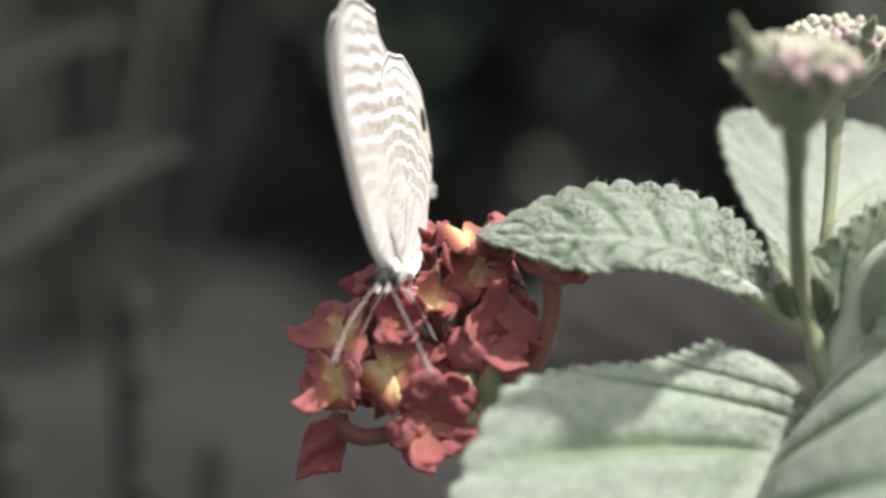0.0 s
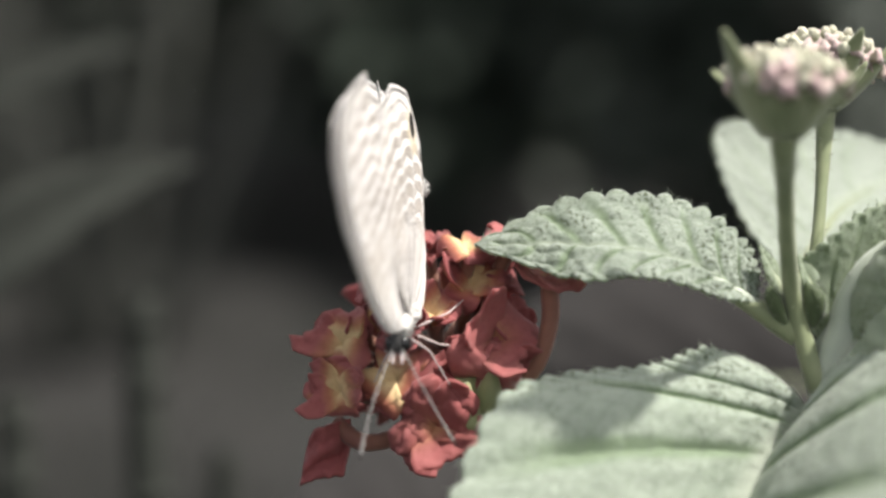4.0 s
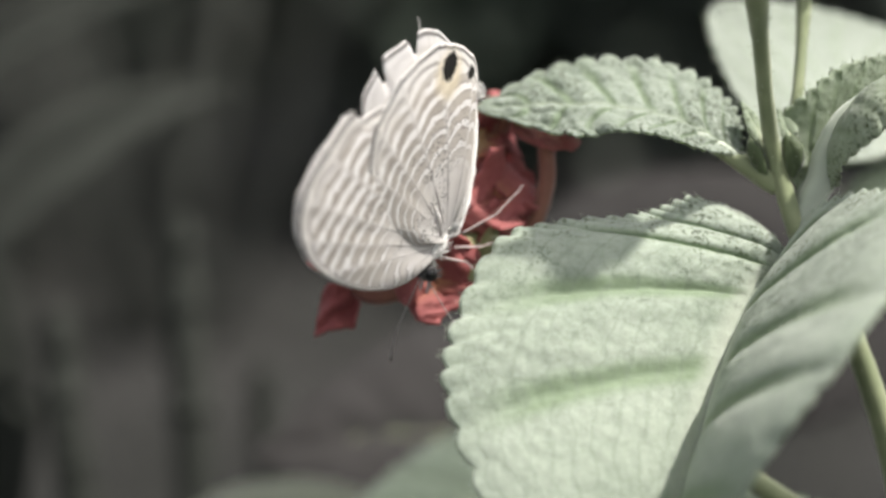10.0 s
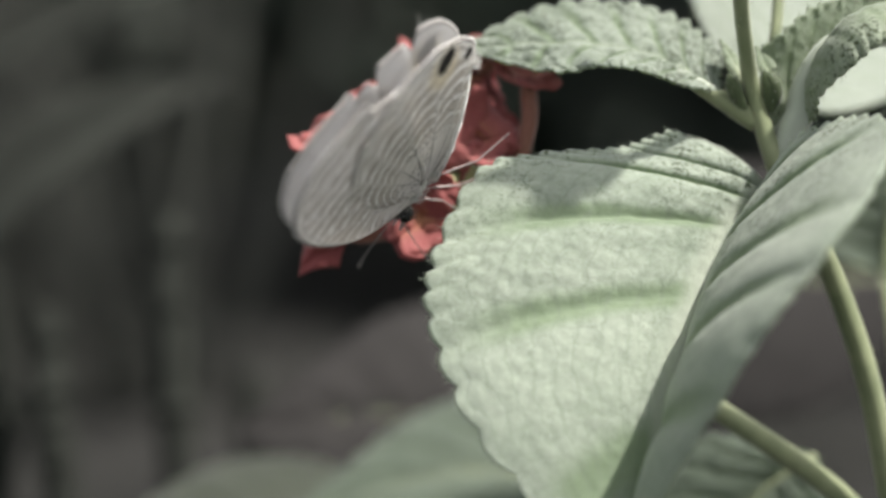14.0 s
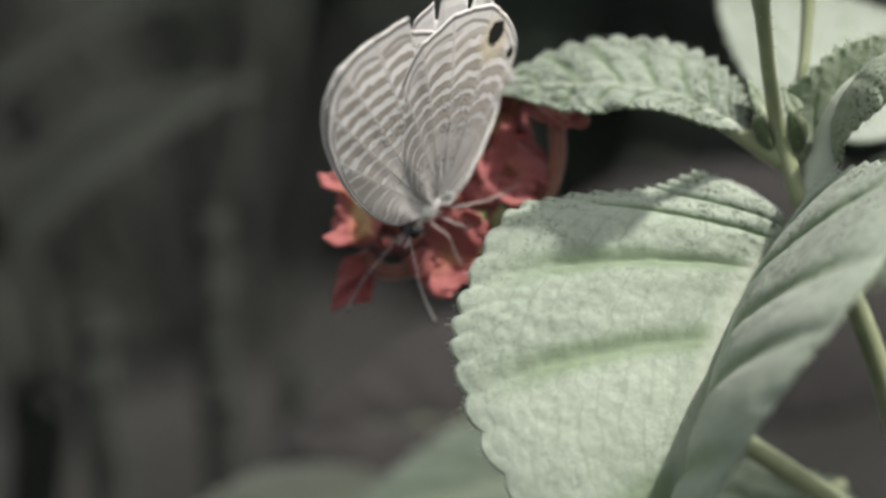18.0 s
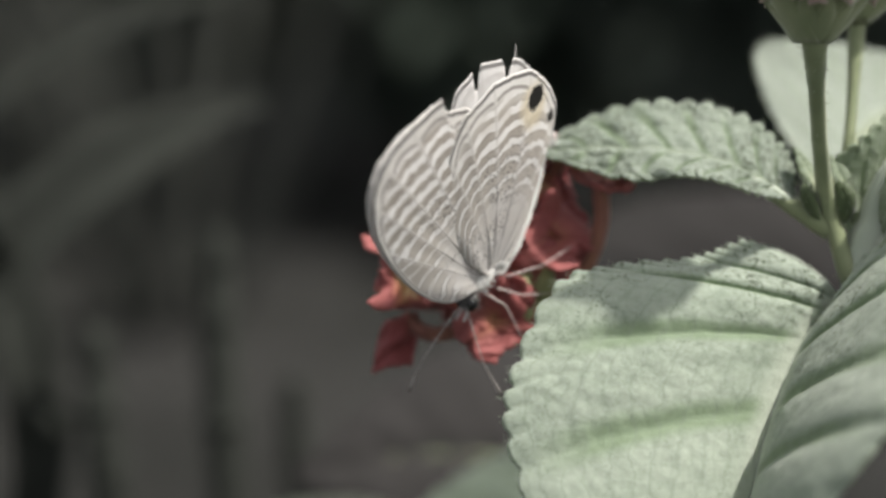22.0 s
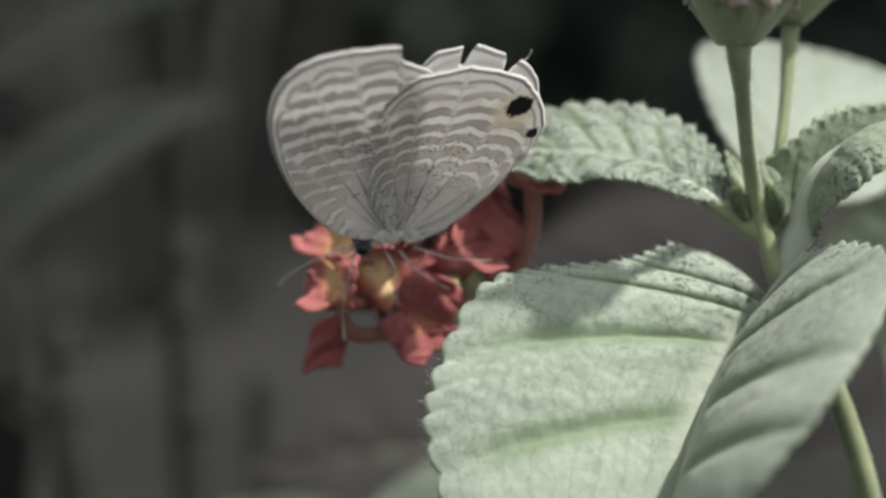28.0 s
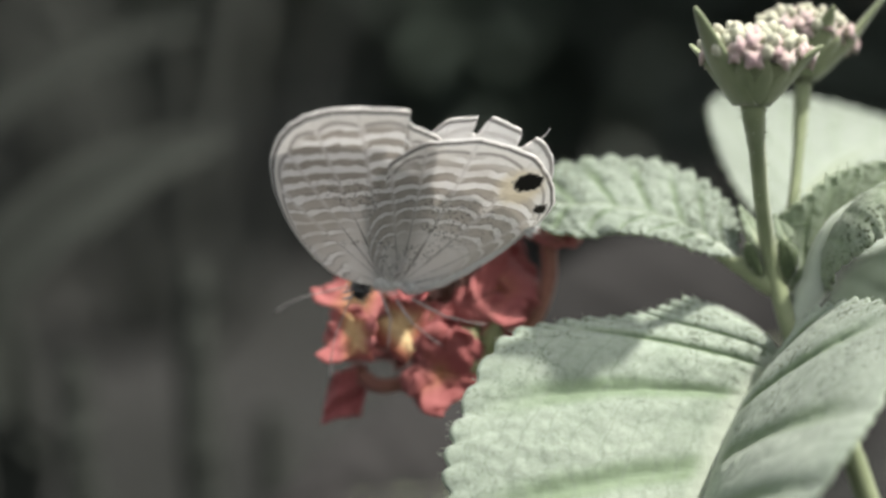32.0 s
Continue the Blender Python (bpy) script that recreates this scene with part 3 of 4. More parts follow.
shrub(0.05, 2.5, 0.8, 0.7, 2400, 3, 0.07, "dark green bush behind the flower")
shrub(0.50, 2.2, 0.8, 0.7, 2600, 5, 0.07, "dense dull green bush behind the leaves", DULL_LEAF)
shrub(1.05, 2.2, 0.9, 0.8, 2600, 11, 0.08, "dull green bush with thin stems", DULL_LEAF)
shrub(-0.75, 2.9, 1.1, 1.0, 3000, 21, 0.08, "dark green bush behind thin stems")
shrub(0.15, 3.4, 1.5, 1.9, 6000, 14, 0.09, "tall dark bush at the back")
shrub(-1.7, 3.4, 1.6, 1.8, 5000, 15, 0.10, "tall dark bush at the back")
shrub(2.0, 3.4, 1.6, 1.8, 5000, 16, 0.10, "tall dark bush at the back")


# ------------------------------------------------------------------ the lantana plant
ROOT = Vector((0.055, 0.10, 0.0))
plant = tagged(new("lantana_shrub"), "green lantana plant with red flower head and pink buds", "plant")
plant.location = ROOT


def own(x, y, z):
    return spot(x, y, z) - ROOT


def own_line(points, count):
    return curve_points([own(*p) for p in points], count)


def build_stem(name, points, radii, label="", mat=None, count=24, hairs=40, parent=None, tail=()):
    bm = bmesh.new()
    ctrl = [own(*p) for p in points] + [Vector(p) - ROOT for p in tail]
    line = curve_points(ctrl, count)
    tube(bm, line, [r * 0.01 for r in radii], 12, rough=0.03)
    rnd = random.Random(len(points) + hairs)
    for k in range(hairs):
        i = rnd.randrange(1, len(line) - 1)
        p = line[i].lerp(line[i + 1], rnd.random())
        f = i / (len(line) - 1) * (len(radii) - 1)
        j = min(int(f), len(radii) - 2)
        r = (radii[j] + (radii[j + 1] - radii[j]) * (f - j)) * 0.01
        d = Vector((rnd.gauss(0, 1), rnd.gauss(0, 1), rnd.gauss(0, 0.6))).normalized()
        tube(bm, [p + d * r * 0.9, p + d * (r + 0.00018), p + d * (r + 0.00042) + Vector((0, 0, 0.0001))], [0.00003, 0.00002, 0.000006], 4)
    return part(name, bm, mat or STEM, parent or plant, label)


def build_leaf(middle, left, right, bulge=0.12, teeth=22, tooth=0.05, veins=8.0, quilt=0.028, mat=None, label="", thick=0.022, slant=0.42, fan=None, areole=0.010, heavy=1.0, pad=0.25, rib=None, drop=0.012, flip=False, columns=22, crumple=1.0):
    """A toothed leaf over its midrib and its two margins, with the blade puffed up between the veins."""
    ns, nw = teeth * 6 + 1, columns
    fine_mid, fine_lf, fine_rt = (curve_points([Vector(p) for p in c], 1201) for c in (middle, left, right))
    swell = bulge if isinstance(bulge, tuple) else (bulge, bulge)
    power, behind, ahead = fan or (1.0, 1.0, 1.0)
    taus = [i / (ns - 1) for i in range(ns)]
    mid = [fine_mid[round(1200 * t**power)] for t in taus]
    lf = [fine_lf[round(1200 * t**behind)] for t in taus]
    rt = [fine_rt[round(1200 * t**ahead)] for t in taus]
    span = max(max((lf[i] - mid[i]).length, (rt[i] - mid[i]).length) for i in range(ns))
    rows, uvs = [], []
    for i in range(ns):
        s = i / (ns - 1)
        way = (mid[min(i + 1, ns - 1)] - mid[max(i - 1, 0)]).normalized()
        across = (rt[i] - lf[i])
        up = across.cross(way)
        up = up.normalized() * (-1 if flip else 1) if up.length > 1e-9 else Vector((0, 0, 1))
        row, marks = [], []
        jags = [abs(math.sin(math.pi * q * teeth + 0.6 * noise.noise((q * 9, teeth, 0.5)))) ** 0.6 - 0.6 for q in (s**behind, s**ahead)]
        outs = []
        for line in (lf, rt):
            out = (line[min(i + 1, ns - 1)] - line[max(i - 1, 0)]).cross(up)
            out = out.normalized() if out.length > 1e-9 else Vector()
            outs.append(out if out.dot(line[i] - mid[i]) >= 0 else -out)
        for j in range(-nw, nw + 1):
            w = abs(j) / nw
            edge = lf[i] if j < 0 else rt[i]
            half = 0 if j < 0 else 1
            rim = max(0.0, w - 0.82) / 0.18
            wide = (edge - mid[i]).length
            p = mid[i].lerp(edge, w) + outs[half] * (tooth * span * jags[half] * rim) + up * swell[half] * 4 * w * (1 - w) * wide
            along = s**behind if j < 0 else s
            phase = along * veins - slant * veins * 0.5 * w**0.8
            rung = abs(phase - math.floor(phase) - 0.5)
            puff = (1 - (rung / 0.5) ** 4) * min(1.0, w * 6) * (1 - 0.75 * w**4)
            fine = crumple * (noise.noise(p * 4.0) * 0.35 + noise.noise(p * 11.0) * 0.22)
            near, second = noise.voronoi(p * 8.5)[0][:2]
            cell = min(1.0, (second - near) * 2.2) - 0.5
            p = p + up * (quilt * (puff * (heavy if j < 0 else 1.0) + fine) + areole * cell + pad * tooth * span * jags[half] * rim) * min(1.0, wide * 2.5)
            row.append(FRAME @ p - ROOT)
            marks.append((0.5 + 0.5 * j / nw, along))
        rows.append(row)
        uvs.append(marks)
    bm = bmesh.new()
    sheet(bm, rows, uvs, thick * 0.01)
    rnd = random.Random(teeth)
    for _ in range(teeth * 7):
        i, j = rnd.randrange(1, ns - 1), rnd.choice((0, 2 * nw))
        foot, inner = rows[i][j], rows[i][j + (columns // 7 if j == 0 else -(columns // 7))]
        d = ((foot - inner).normalized() + Vector((rnd.uniform(-0.5, 0.5), rnd.uniform(-0.5, 0.5), rnd.uniform(-0.2, 0.7)))).normalized()
        tube(bm, [foot - d * 0.00005, foot + d * 0.00022, foot + d * rnd.uniform(0.0003, 0.00055)], [0.000022, 0.000016, 0.000005], 3)
    leaf = part("leaf", bm, mat or LEAF, plant, label)
    bm = bmesh.new()
    line = [FRAME @ (mid[i] + Vector((0, 0, -drop))) - ROOT for i in range(0, ns - 2, 6)]
    tube(bm, line, [0.00042, 0.00034, 0.00022, 0.0001], 8)
    part("midrib", bm, rib or STEM, leaf)
    return leaf


# the broad leaf below the flower: its near half hangs towards the lens
build_leaf(
    [(2.56, -1.08, -0.35), (2.28, -1.22, -0.69), (2.05, -1.45, -1.12), (1.86, -1.70, -1.62), (1.66, -1.95, -2.2), (1.40, -2.2, -2.90)],
    [(2.56, -1.08, -0.35), (2.75, -1.30, -0.06), (3.02, -1.71, 0.02), (3.16, -2.30, -0.12), (2.80, -2.92, -0.60), (2.50, -3.22, -0.91), (2.08, -3.18, -1.47), (1.70, -2.72, -2.20), (1.40, -2.2, -2.90)],
    [(2.56, -1.08, -0.35), (2.31, -1.09, -0.28), (2.15, -1.07, -0.20), (2.05, -1.05, -0.05), (1.92, -1.04, 0.01), (1.69, -1.07, -0.07), (1.45, -1.12, -0.12), (1.0, -1.22, -0.15), (0.6, -1.42, -0.29), (0.31, -1.7, -0.84), (0.29, -1.85, -1.3), (0.6, -2.05, -2.0), (1.40, -2.2, -2.90)],
    bulge=0.07, teeth=34, tooth=0.028, pad=0.7, veins=6.5, quilt=0.058, areole=0.007, label="broad toothed leaf, pale green, lit from above", slant=0.06, fan=(3.6, 3.0, 0.72), heavy=1.3, rib=RIB, columns=60, crumple=0.35)
# the narrow leaf that reaches over the flower head
build_leaf(
    [(2.28, -0.97, 0.33), (2.11, -0.96, 0.43), (1.81, -0.94, 0.58), (1.37, -0.87, 0.66), (0.85, -0.72, 0.68), (0.48, -0.66, 0.68)],
    [(2.28, -0.97, 0.33), (2.14, -1.03, 0.33), (1.98, -1.05, 0.36), (1.70, -1.10, 0.45), (1.42, -1.08, 0.47), (1.10, -0.96, 0.46), (0.48, -0.66, 0.68)],
    [(2.28, -0.97, 0.33), (2.29, -0.80, 0.58), (2.12, -0.66, 0.82), (1.72, -0.55, 1.00), (1.10, -0.58, 0.98), (0.48, -0.66, 0.68)],
    bulge=-0.05, teeth=18, tooth=0.078, veins=9.0, areole=0.018, quilt=0.036, mat=LEAF_SMALL, pad=0.9, rib=RIB, drop=0.035, columns=34, label="small toothed leaf over the red flower")
# the pale leaf behind the stems
build_leaf(
    [(2.80, 0.3, 0.42), (3.1, 0.7, 0.80), (3.5, 1.1, 1.10), (4.3, 1.6, 1.35)],
    [(2.80, 0.3, 0.42), (3.5, 0.5, 0.35), (4.2, 1.0, 0.70), (4.3, 1.6, 1.35)],
    [(2.80, 0.3, 0.42), (2.48, 0.7, 0.95), (2.34, 0.9, 1.50), (2.62, 1.0, 1.64), (3.4, 1.3, 1.58), (4.3, 1.6, 1.35)],
    bulge=0.03, quilt=0.006, teeth=24, tooth=0.03, mat=LEAF_PALE, label="pale green leaf behind the flower stalks")
# the folded leaf beside the stem: the far half stands up, the near half rolls over towards the lens
build_leaf(
    [(2.67, -0.95, 0.05), (2.78, -0.92, 0.21), (2.92, -0.90, 0.42), (3.09, -0.88, 0.56), (3.32, -0.86, 0.66), (3.65, -0.80, 0.71), (4.07, -0.70, 0.73)],
    [(2.67, -0.95, 0.05), (2.88, -1.12, 0.09), (2.89, -1.35, 0.22), (3.02, -1.62, 0.36), (3.24, -1.68, 0.53), (3.57, -1.4, 0.63), (4.07, -0.70, 0.73)],
    [(2.67, -0.95, 0.05), (2.56, -1.00, 0.53), (2.73, -1.05, 0.72), (2.93, -1.02, 0.88), (3.14, -0.95, 0.96), (3.42, -0.88, 1.00), (3.72, -0.80, 0.95), (4.07, -0.70, 0.73)],
    bulge=(0.30, -0.06), flip=True, teeth=18, tooth=0.05, veins=8.0, areole=0.008, quilt=0.018, mat=LEAF_YOUNG, rib=RIB, drop=0.03, label="young folded leaf beside the stem")
# the smallest leaves, still folded in the axils
build_leaf(
    [(2.45, -0.98, 0.35), (2.36, -0.98, 0.52), (2.29, -0.95, 0.68)],
    [(2.45, -0.98, 0.35), (2.33, -1.04, 0.46), (2.29, -0.95, 0.68)],
    [(2.45, -0.98, 0.35), (2.42, -0.90, 0.55), (2.29, -0.95, 0.68)],
    bulge=0.2, teeth=8, quilt=0.01, mat=LEAF_YOUNG, rib=STEM_PALE, label="tiny folded leaf in the axil")
build_leaf(
    [(2.62, -1.0, 0.33), (2.59, -1.02, 0.46), (2.53, -1.0, 0.62)],
    [(2.62, -1.0, 0.33), (2.54, -1.08, 0.45), (2.53, -1.0, 0.62)],
    [(2.62, -1.0, 0.33), (2.66, -0.98, 0.50), (2.53, -1.0, 0.62)],
    bulge=0.2, teeth=8, quilt=0.01, mat=LEAF_YOUNG, rib=STEM_PALE, label="tiny folded leaf behind the stem")


def axil_bud(points, width, seed):
    """A dark bud of two hairy scales pressed together in the angle of a leaf."""
    bm = bmesh.new()
    rnd = random.Random(seed)
    line = own_line(points, 14)
    for turn in (-1, 1):
        shift = Vector((turn * width * 0.0032, -0.0001 * turn, 0))
        tube(bm, [p + shift * math.sin(math.pi * min(1, 0.2 + k / 15)) for k, p in enumerate(line)], [width * f * 0.01 for f in (0.35, 0.75, 0.8, 0.6, 0.2)], 10, rough=0.12)
    for _ in range(40):
        k = rnd.randrange(2, 13)
        d = Vector((rnd.gauss(0, 1), rnd.gauss(0, 1), rnd.gauss(0.3, 0.6))).normalized()
        foot = line[k] + d * width * 0.008
        tube(bm, [foot, foot + d * 0.00022, foot + d * 0.0004], [0.00003, 0.00002, 0.000006], 3)
    part("axil_bud", bm, AXIL, plant, "dark hairy bud in the leaf axil")


axil_bud([(2.43, -1.04, 0.18), (2.36, -1.07, 0.33), (2.33, -1.07, 0.42)], 0.05, 3)
axil_bud([(2.60, -1.03, 0.16), (2.62, -1.08, 0.33), (2.57, -1.08, 0.44)], 0.07, 5)
# leaves lower down; shade is put into their colours
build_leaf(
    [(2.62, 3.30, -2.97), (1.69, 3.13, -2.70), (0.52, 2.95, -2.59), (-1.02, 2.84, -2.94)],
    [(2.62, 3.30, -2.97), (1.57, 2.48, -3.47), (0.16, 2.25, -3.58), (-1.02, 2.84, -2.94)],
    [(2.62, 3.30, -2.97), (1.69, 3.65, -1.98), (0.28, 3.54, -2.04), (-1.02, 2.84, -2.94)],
    bulge=0.08, teeth=22, mat=LEAF_SHADED, label="green leaf under the broad leaf, shade put into its colour")
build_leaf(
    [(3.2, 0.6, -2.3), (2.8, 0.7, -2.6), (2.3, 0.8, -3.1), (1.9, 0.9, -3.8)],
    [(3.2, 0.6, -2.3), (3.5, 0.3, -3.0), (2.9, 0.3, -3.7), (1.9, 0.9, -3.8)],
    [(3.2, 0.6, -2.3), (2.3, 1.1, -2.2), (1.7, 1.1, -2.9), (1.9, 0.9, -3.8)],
    bulge=0.08, teeth=22, mat=LEAF_SHADED, label="green leaf below the crossing stalks, shade put into its colour")
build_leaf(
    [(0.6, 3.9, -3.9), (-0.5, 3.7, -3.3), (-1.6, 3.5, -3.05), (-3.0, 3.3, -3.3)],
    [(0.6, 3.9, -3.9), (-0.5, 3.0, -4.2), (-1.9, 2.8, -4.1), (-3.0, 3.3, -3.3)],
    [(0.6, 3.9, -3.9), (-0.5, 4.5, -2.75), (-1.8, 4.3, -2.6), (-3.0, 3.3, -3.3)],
    bulge=0.08, teeth=20, mat=LEAF_LOW_SHADED, label="low green leaf, dimmed in its colour to look shaded")
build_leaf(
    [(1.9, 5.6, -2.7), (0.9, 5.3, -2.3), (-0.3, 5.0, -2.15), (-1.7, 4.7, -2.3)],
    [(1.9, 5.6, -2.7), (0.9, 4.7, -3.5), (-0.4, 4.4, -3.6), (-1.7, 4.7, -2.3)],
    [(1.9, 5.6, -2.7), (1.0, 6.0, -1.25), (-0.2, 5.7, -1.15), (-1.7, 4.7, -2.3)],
    bulge=0.08, teeth=20, mat=DEAD_LEAF, label="withered grey-brown leaf hanging behind the flower, darkened to look shaded")
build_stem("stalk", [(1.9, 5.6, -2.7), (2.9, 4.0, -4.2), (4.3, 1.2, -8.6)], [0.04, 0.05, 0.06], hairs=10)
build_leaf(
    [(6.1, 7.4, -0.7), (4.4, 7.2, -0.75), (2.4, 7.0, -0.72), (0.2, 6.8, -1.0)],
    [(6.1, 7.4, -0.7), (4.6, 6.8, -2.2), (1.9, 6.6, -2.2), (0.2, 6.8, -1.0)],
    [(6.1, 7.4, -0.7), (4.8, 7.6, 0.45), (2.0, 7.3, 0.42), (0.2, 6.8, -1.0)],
    bulge=0.06, teeth=20, mat=DEAD_LEAF, label="withered grey-brown leaf behind the stem, darkened to look shaded")
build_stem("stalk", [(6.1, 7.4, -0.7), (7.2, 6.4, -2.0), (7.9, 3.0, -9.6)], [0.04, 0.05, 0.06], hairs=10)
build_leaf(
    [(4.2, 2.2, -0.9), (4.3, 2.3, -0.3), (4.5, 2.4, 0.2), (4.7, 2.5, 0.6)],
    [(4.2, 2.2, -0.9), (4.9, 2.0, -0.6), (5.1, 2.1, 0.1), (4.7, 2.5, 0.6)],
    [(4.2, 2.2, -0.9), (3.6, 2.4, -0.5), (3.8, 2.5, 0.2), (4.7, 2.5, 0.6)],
    bulge=0.08, teeth=20, mat=LEAF_SHADED, label="soft green leaf behind the stem, shade put into its colour")

# stalks
build_stem("stem", [(2.24, -1.92, 1.32), (2.25, -1.88, 1.21), (2.315, -1.62, 1.0), (2.41, -1.27, 0.62), (2.505, -1.04, 0.28), (2.66, -1.05, -0.25), (2.81, -0.98, -0.6), (3.10, -0.75, -1.0), (3.5, -0.5, -2.35), (4.1, 0.2, -6.0), (5.0, 2.0, -18.0)],
           [0.090, 0.074, 0.056, 0.054, 0.060, 0.072, 0.076, 0.080, 0.09, 0.15, 0.22, 0.30], "hairy green stem", count=90, hairs=220, tail=[tuple(ROOT + Vector((0, 0, -0.02)))])
build_stem("stalk", [(2.60, -0.94, 0.30), (2.70, -0.82, 0.72), (2.76, -0.70, 1.1), (2.81, -0.6, 1.58)], [0.05, 0.040, 0.042, 0.065], "green flower stalk", hairs=40)
build_stem("stalk", [(0.5, -0.42, -0.38), (0.95, -0.4, -0.9), (2.1, -0.35, -1.74), (3.43, -0.2, -2.75), (4.1, 0.2, -4.2)], [0.06, 0.065, 0.075, 0.09, 0.10], "pale green flower stalk", hairs=60)
build_stem("stalk", [(2.66, -1.03, -0.30), (2.74, -1.04, -0.02), (2.81, -1.05, 0.13), (2.85, -1.07, 0.31), (2.96, -1.12, 0.52), (3.13, -1.16, 0.66), (3.36, -1.15, 0.75), (3.67, -1.0, 0.77)], [0.075, 0.085, 0.10, 0.10, 0.095, 0.09, 0.08, 0.06, 0.025], "thick pale leaf stalk running into the fold", RIB, count=40, hairs=40)
build_stem("stalk", [(2.54, -0.99, 0.10), (2.42, -0.97, 0.19), (2.29, -0.955, 0.27), (2.14, -0.945, 0.35), (1.98, -0.93, 0.43)], [0.08, 0.085, 0.07, 0.04, 0.012], "pale stalk of the small leaf", STEM, count=20, hairs=40)
build_stem("stalk", [(2.62, 3.30, -2.97), (3.2, 0.5, -3.0), (4.0, 0.2, -4.4)], [0.04, 0.05, 0.06], hairs=10)
build_stem("stalk", [(3.2, 0.6, -2.3), (3.35, 1.0, -3.1), (4.1, 0.9, -4.6)], [0.04, 0.05, 0.06], hairs=10)
build_stem("stalk", [(0.6, 3.9, -3.9), (2.5, 3.0, -5.5), (4.4, 1.2, -9.0)], [0.04, 0.05, 0.06], hairs=10)
build_stem("stalk", [(4.2, 2.2, -0.9), (4.1, 1.2, -2.4), (3.9, 0.2, -4.4)], [0.04, 0.05, 0.06], hairs=10)
build_stem("stalk", [(2.72, 0.15, 0.42), (2.66, -0.4, 0.2), (2.6, -0.95, 0.0)], [0.04, 0.05, 0.06], hairs=10)


def floret_mesh(seed, size, petal, stalked=True):
    """One small trumpet flower: a thin tube, a funnel and four or five ruffled lobes that bend each their own way."""
    rnd = random.Random(seed)
    lobes = 4 + seed % 2
    bm = bmesh.new()
    for k in range(lobes):
        turn = 2 * math.pi * k / lobes + rnd.uniform(-0.3, 0.3)
        out = Vector((math.cos(turn), math.sin(turn), 0))
        side = Vector((-math.sin(turn), math.cos(turn), 0))
        long, broad = size * rnd.uniform(0.80, 1.12), size * rnd.uniform(0.48, 0.66) * 5 / lobes
        bend, twist = rnd.uniform(-0.5, 2.0), rnd.uniform(-0.8, 0.8)
        rows, uvs = [], []
        at, lift, angle = size * 0.015, 0.0, 0.9
        for i in range(15):
            t = i / 14
            wide = broad * (0.16 + 0.84 * math.sin(math.pi * min(1.0, 0.06 + t * 0.66)) ** 0.8) * (1 - 0.45 * max(0.0, t - 0.80) / 0.20 * t)
            wide = max(wide, size * 0.05)
            row, marks = [], []
            for j in range(-7, 8):
                w = j / 7
                wave = 0.20 * noise.noise((t * 2.6 + seed, w * 1.6, k * 3.1)) + 0.14 * noise.noise((t * 5, w * 4 + seed, k * 1.7)) + 0.06 * noise.noise((t * 11, w * 9 + seed, k * 2.3))
                cup = (0.22 - 0.5 * bend * 0.2) * w * w + twist * w * t * 0.5
                heart = 1 - 0.10 * (1 - abs(w)) * max(0.0, t - 0.7) / 0.3
                p = out * (at * heart) + side * wide * w + Vector((0, 0, lift)) + (Vector((0, 0, 1)) * math.cos(angle - 0.75) + out * 0.2) * size * (cup * t + wave * t) * 1.1
                row.append(p * 0.01)
                marks.append((t * (0.9 + 0.1 * abs(w)), 0.5 + w * 0.5))
            rows.append(row)
            uvs.append(marks)
            angle -= (0.75 + bend) / 15 * (0.6 + 0.8 * t)
            at += math.cos(angle) * long / 15
            lift += math.sin(angle) * long / 15
        sheet(bm, rows, uvs, 0.00015)
    bend = rnd.uniform(-0.08, 0.08)
    if stalked:
        tube(bm, curve_points([Vector((0, 0, -0.0004)), Vector((bend * 0.3, 0, -0.30)) * 0.01, Vector((bend, 0, -0.75)) * 0.01], 7), [0.0007, 0.00055, 0.0004], 8, 1)
    data = bpy.data.meshes.new("floret")
    bm.normal_update()
    bm.to_mesh(data)
    bm.free()
    data.materials.append(petal)
    data.materials.append(RED_STEM)
    for p in data.polygons:
        p.use_smooth = True
    return data


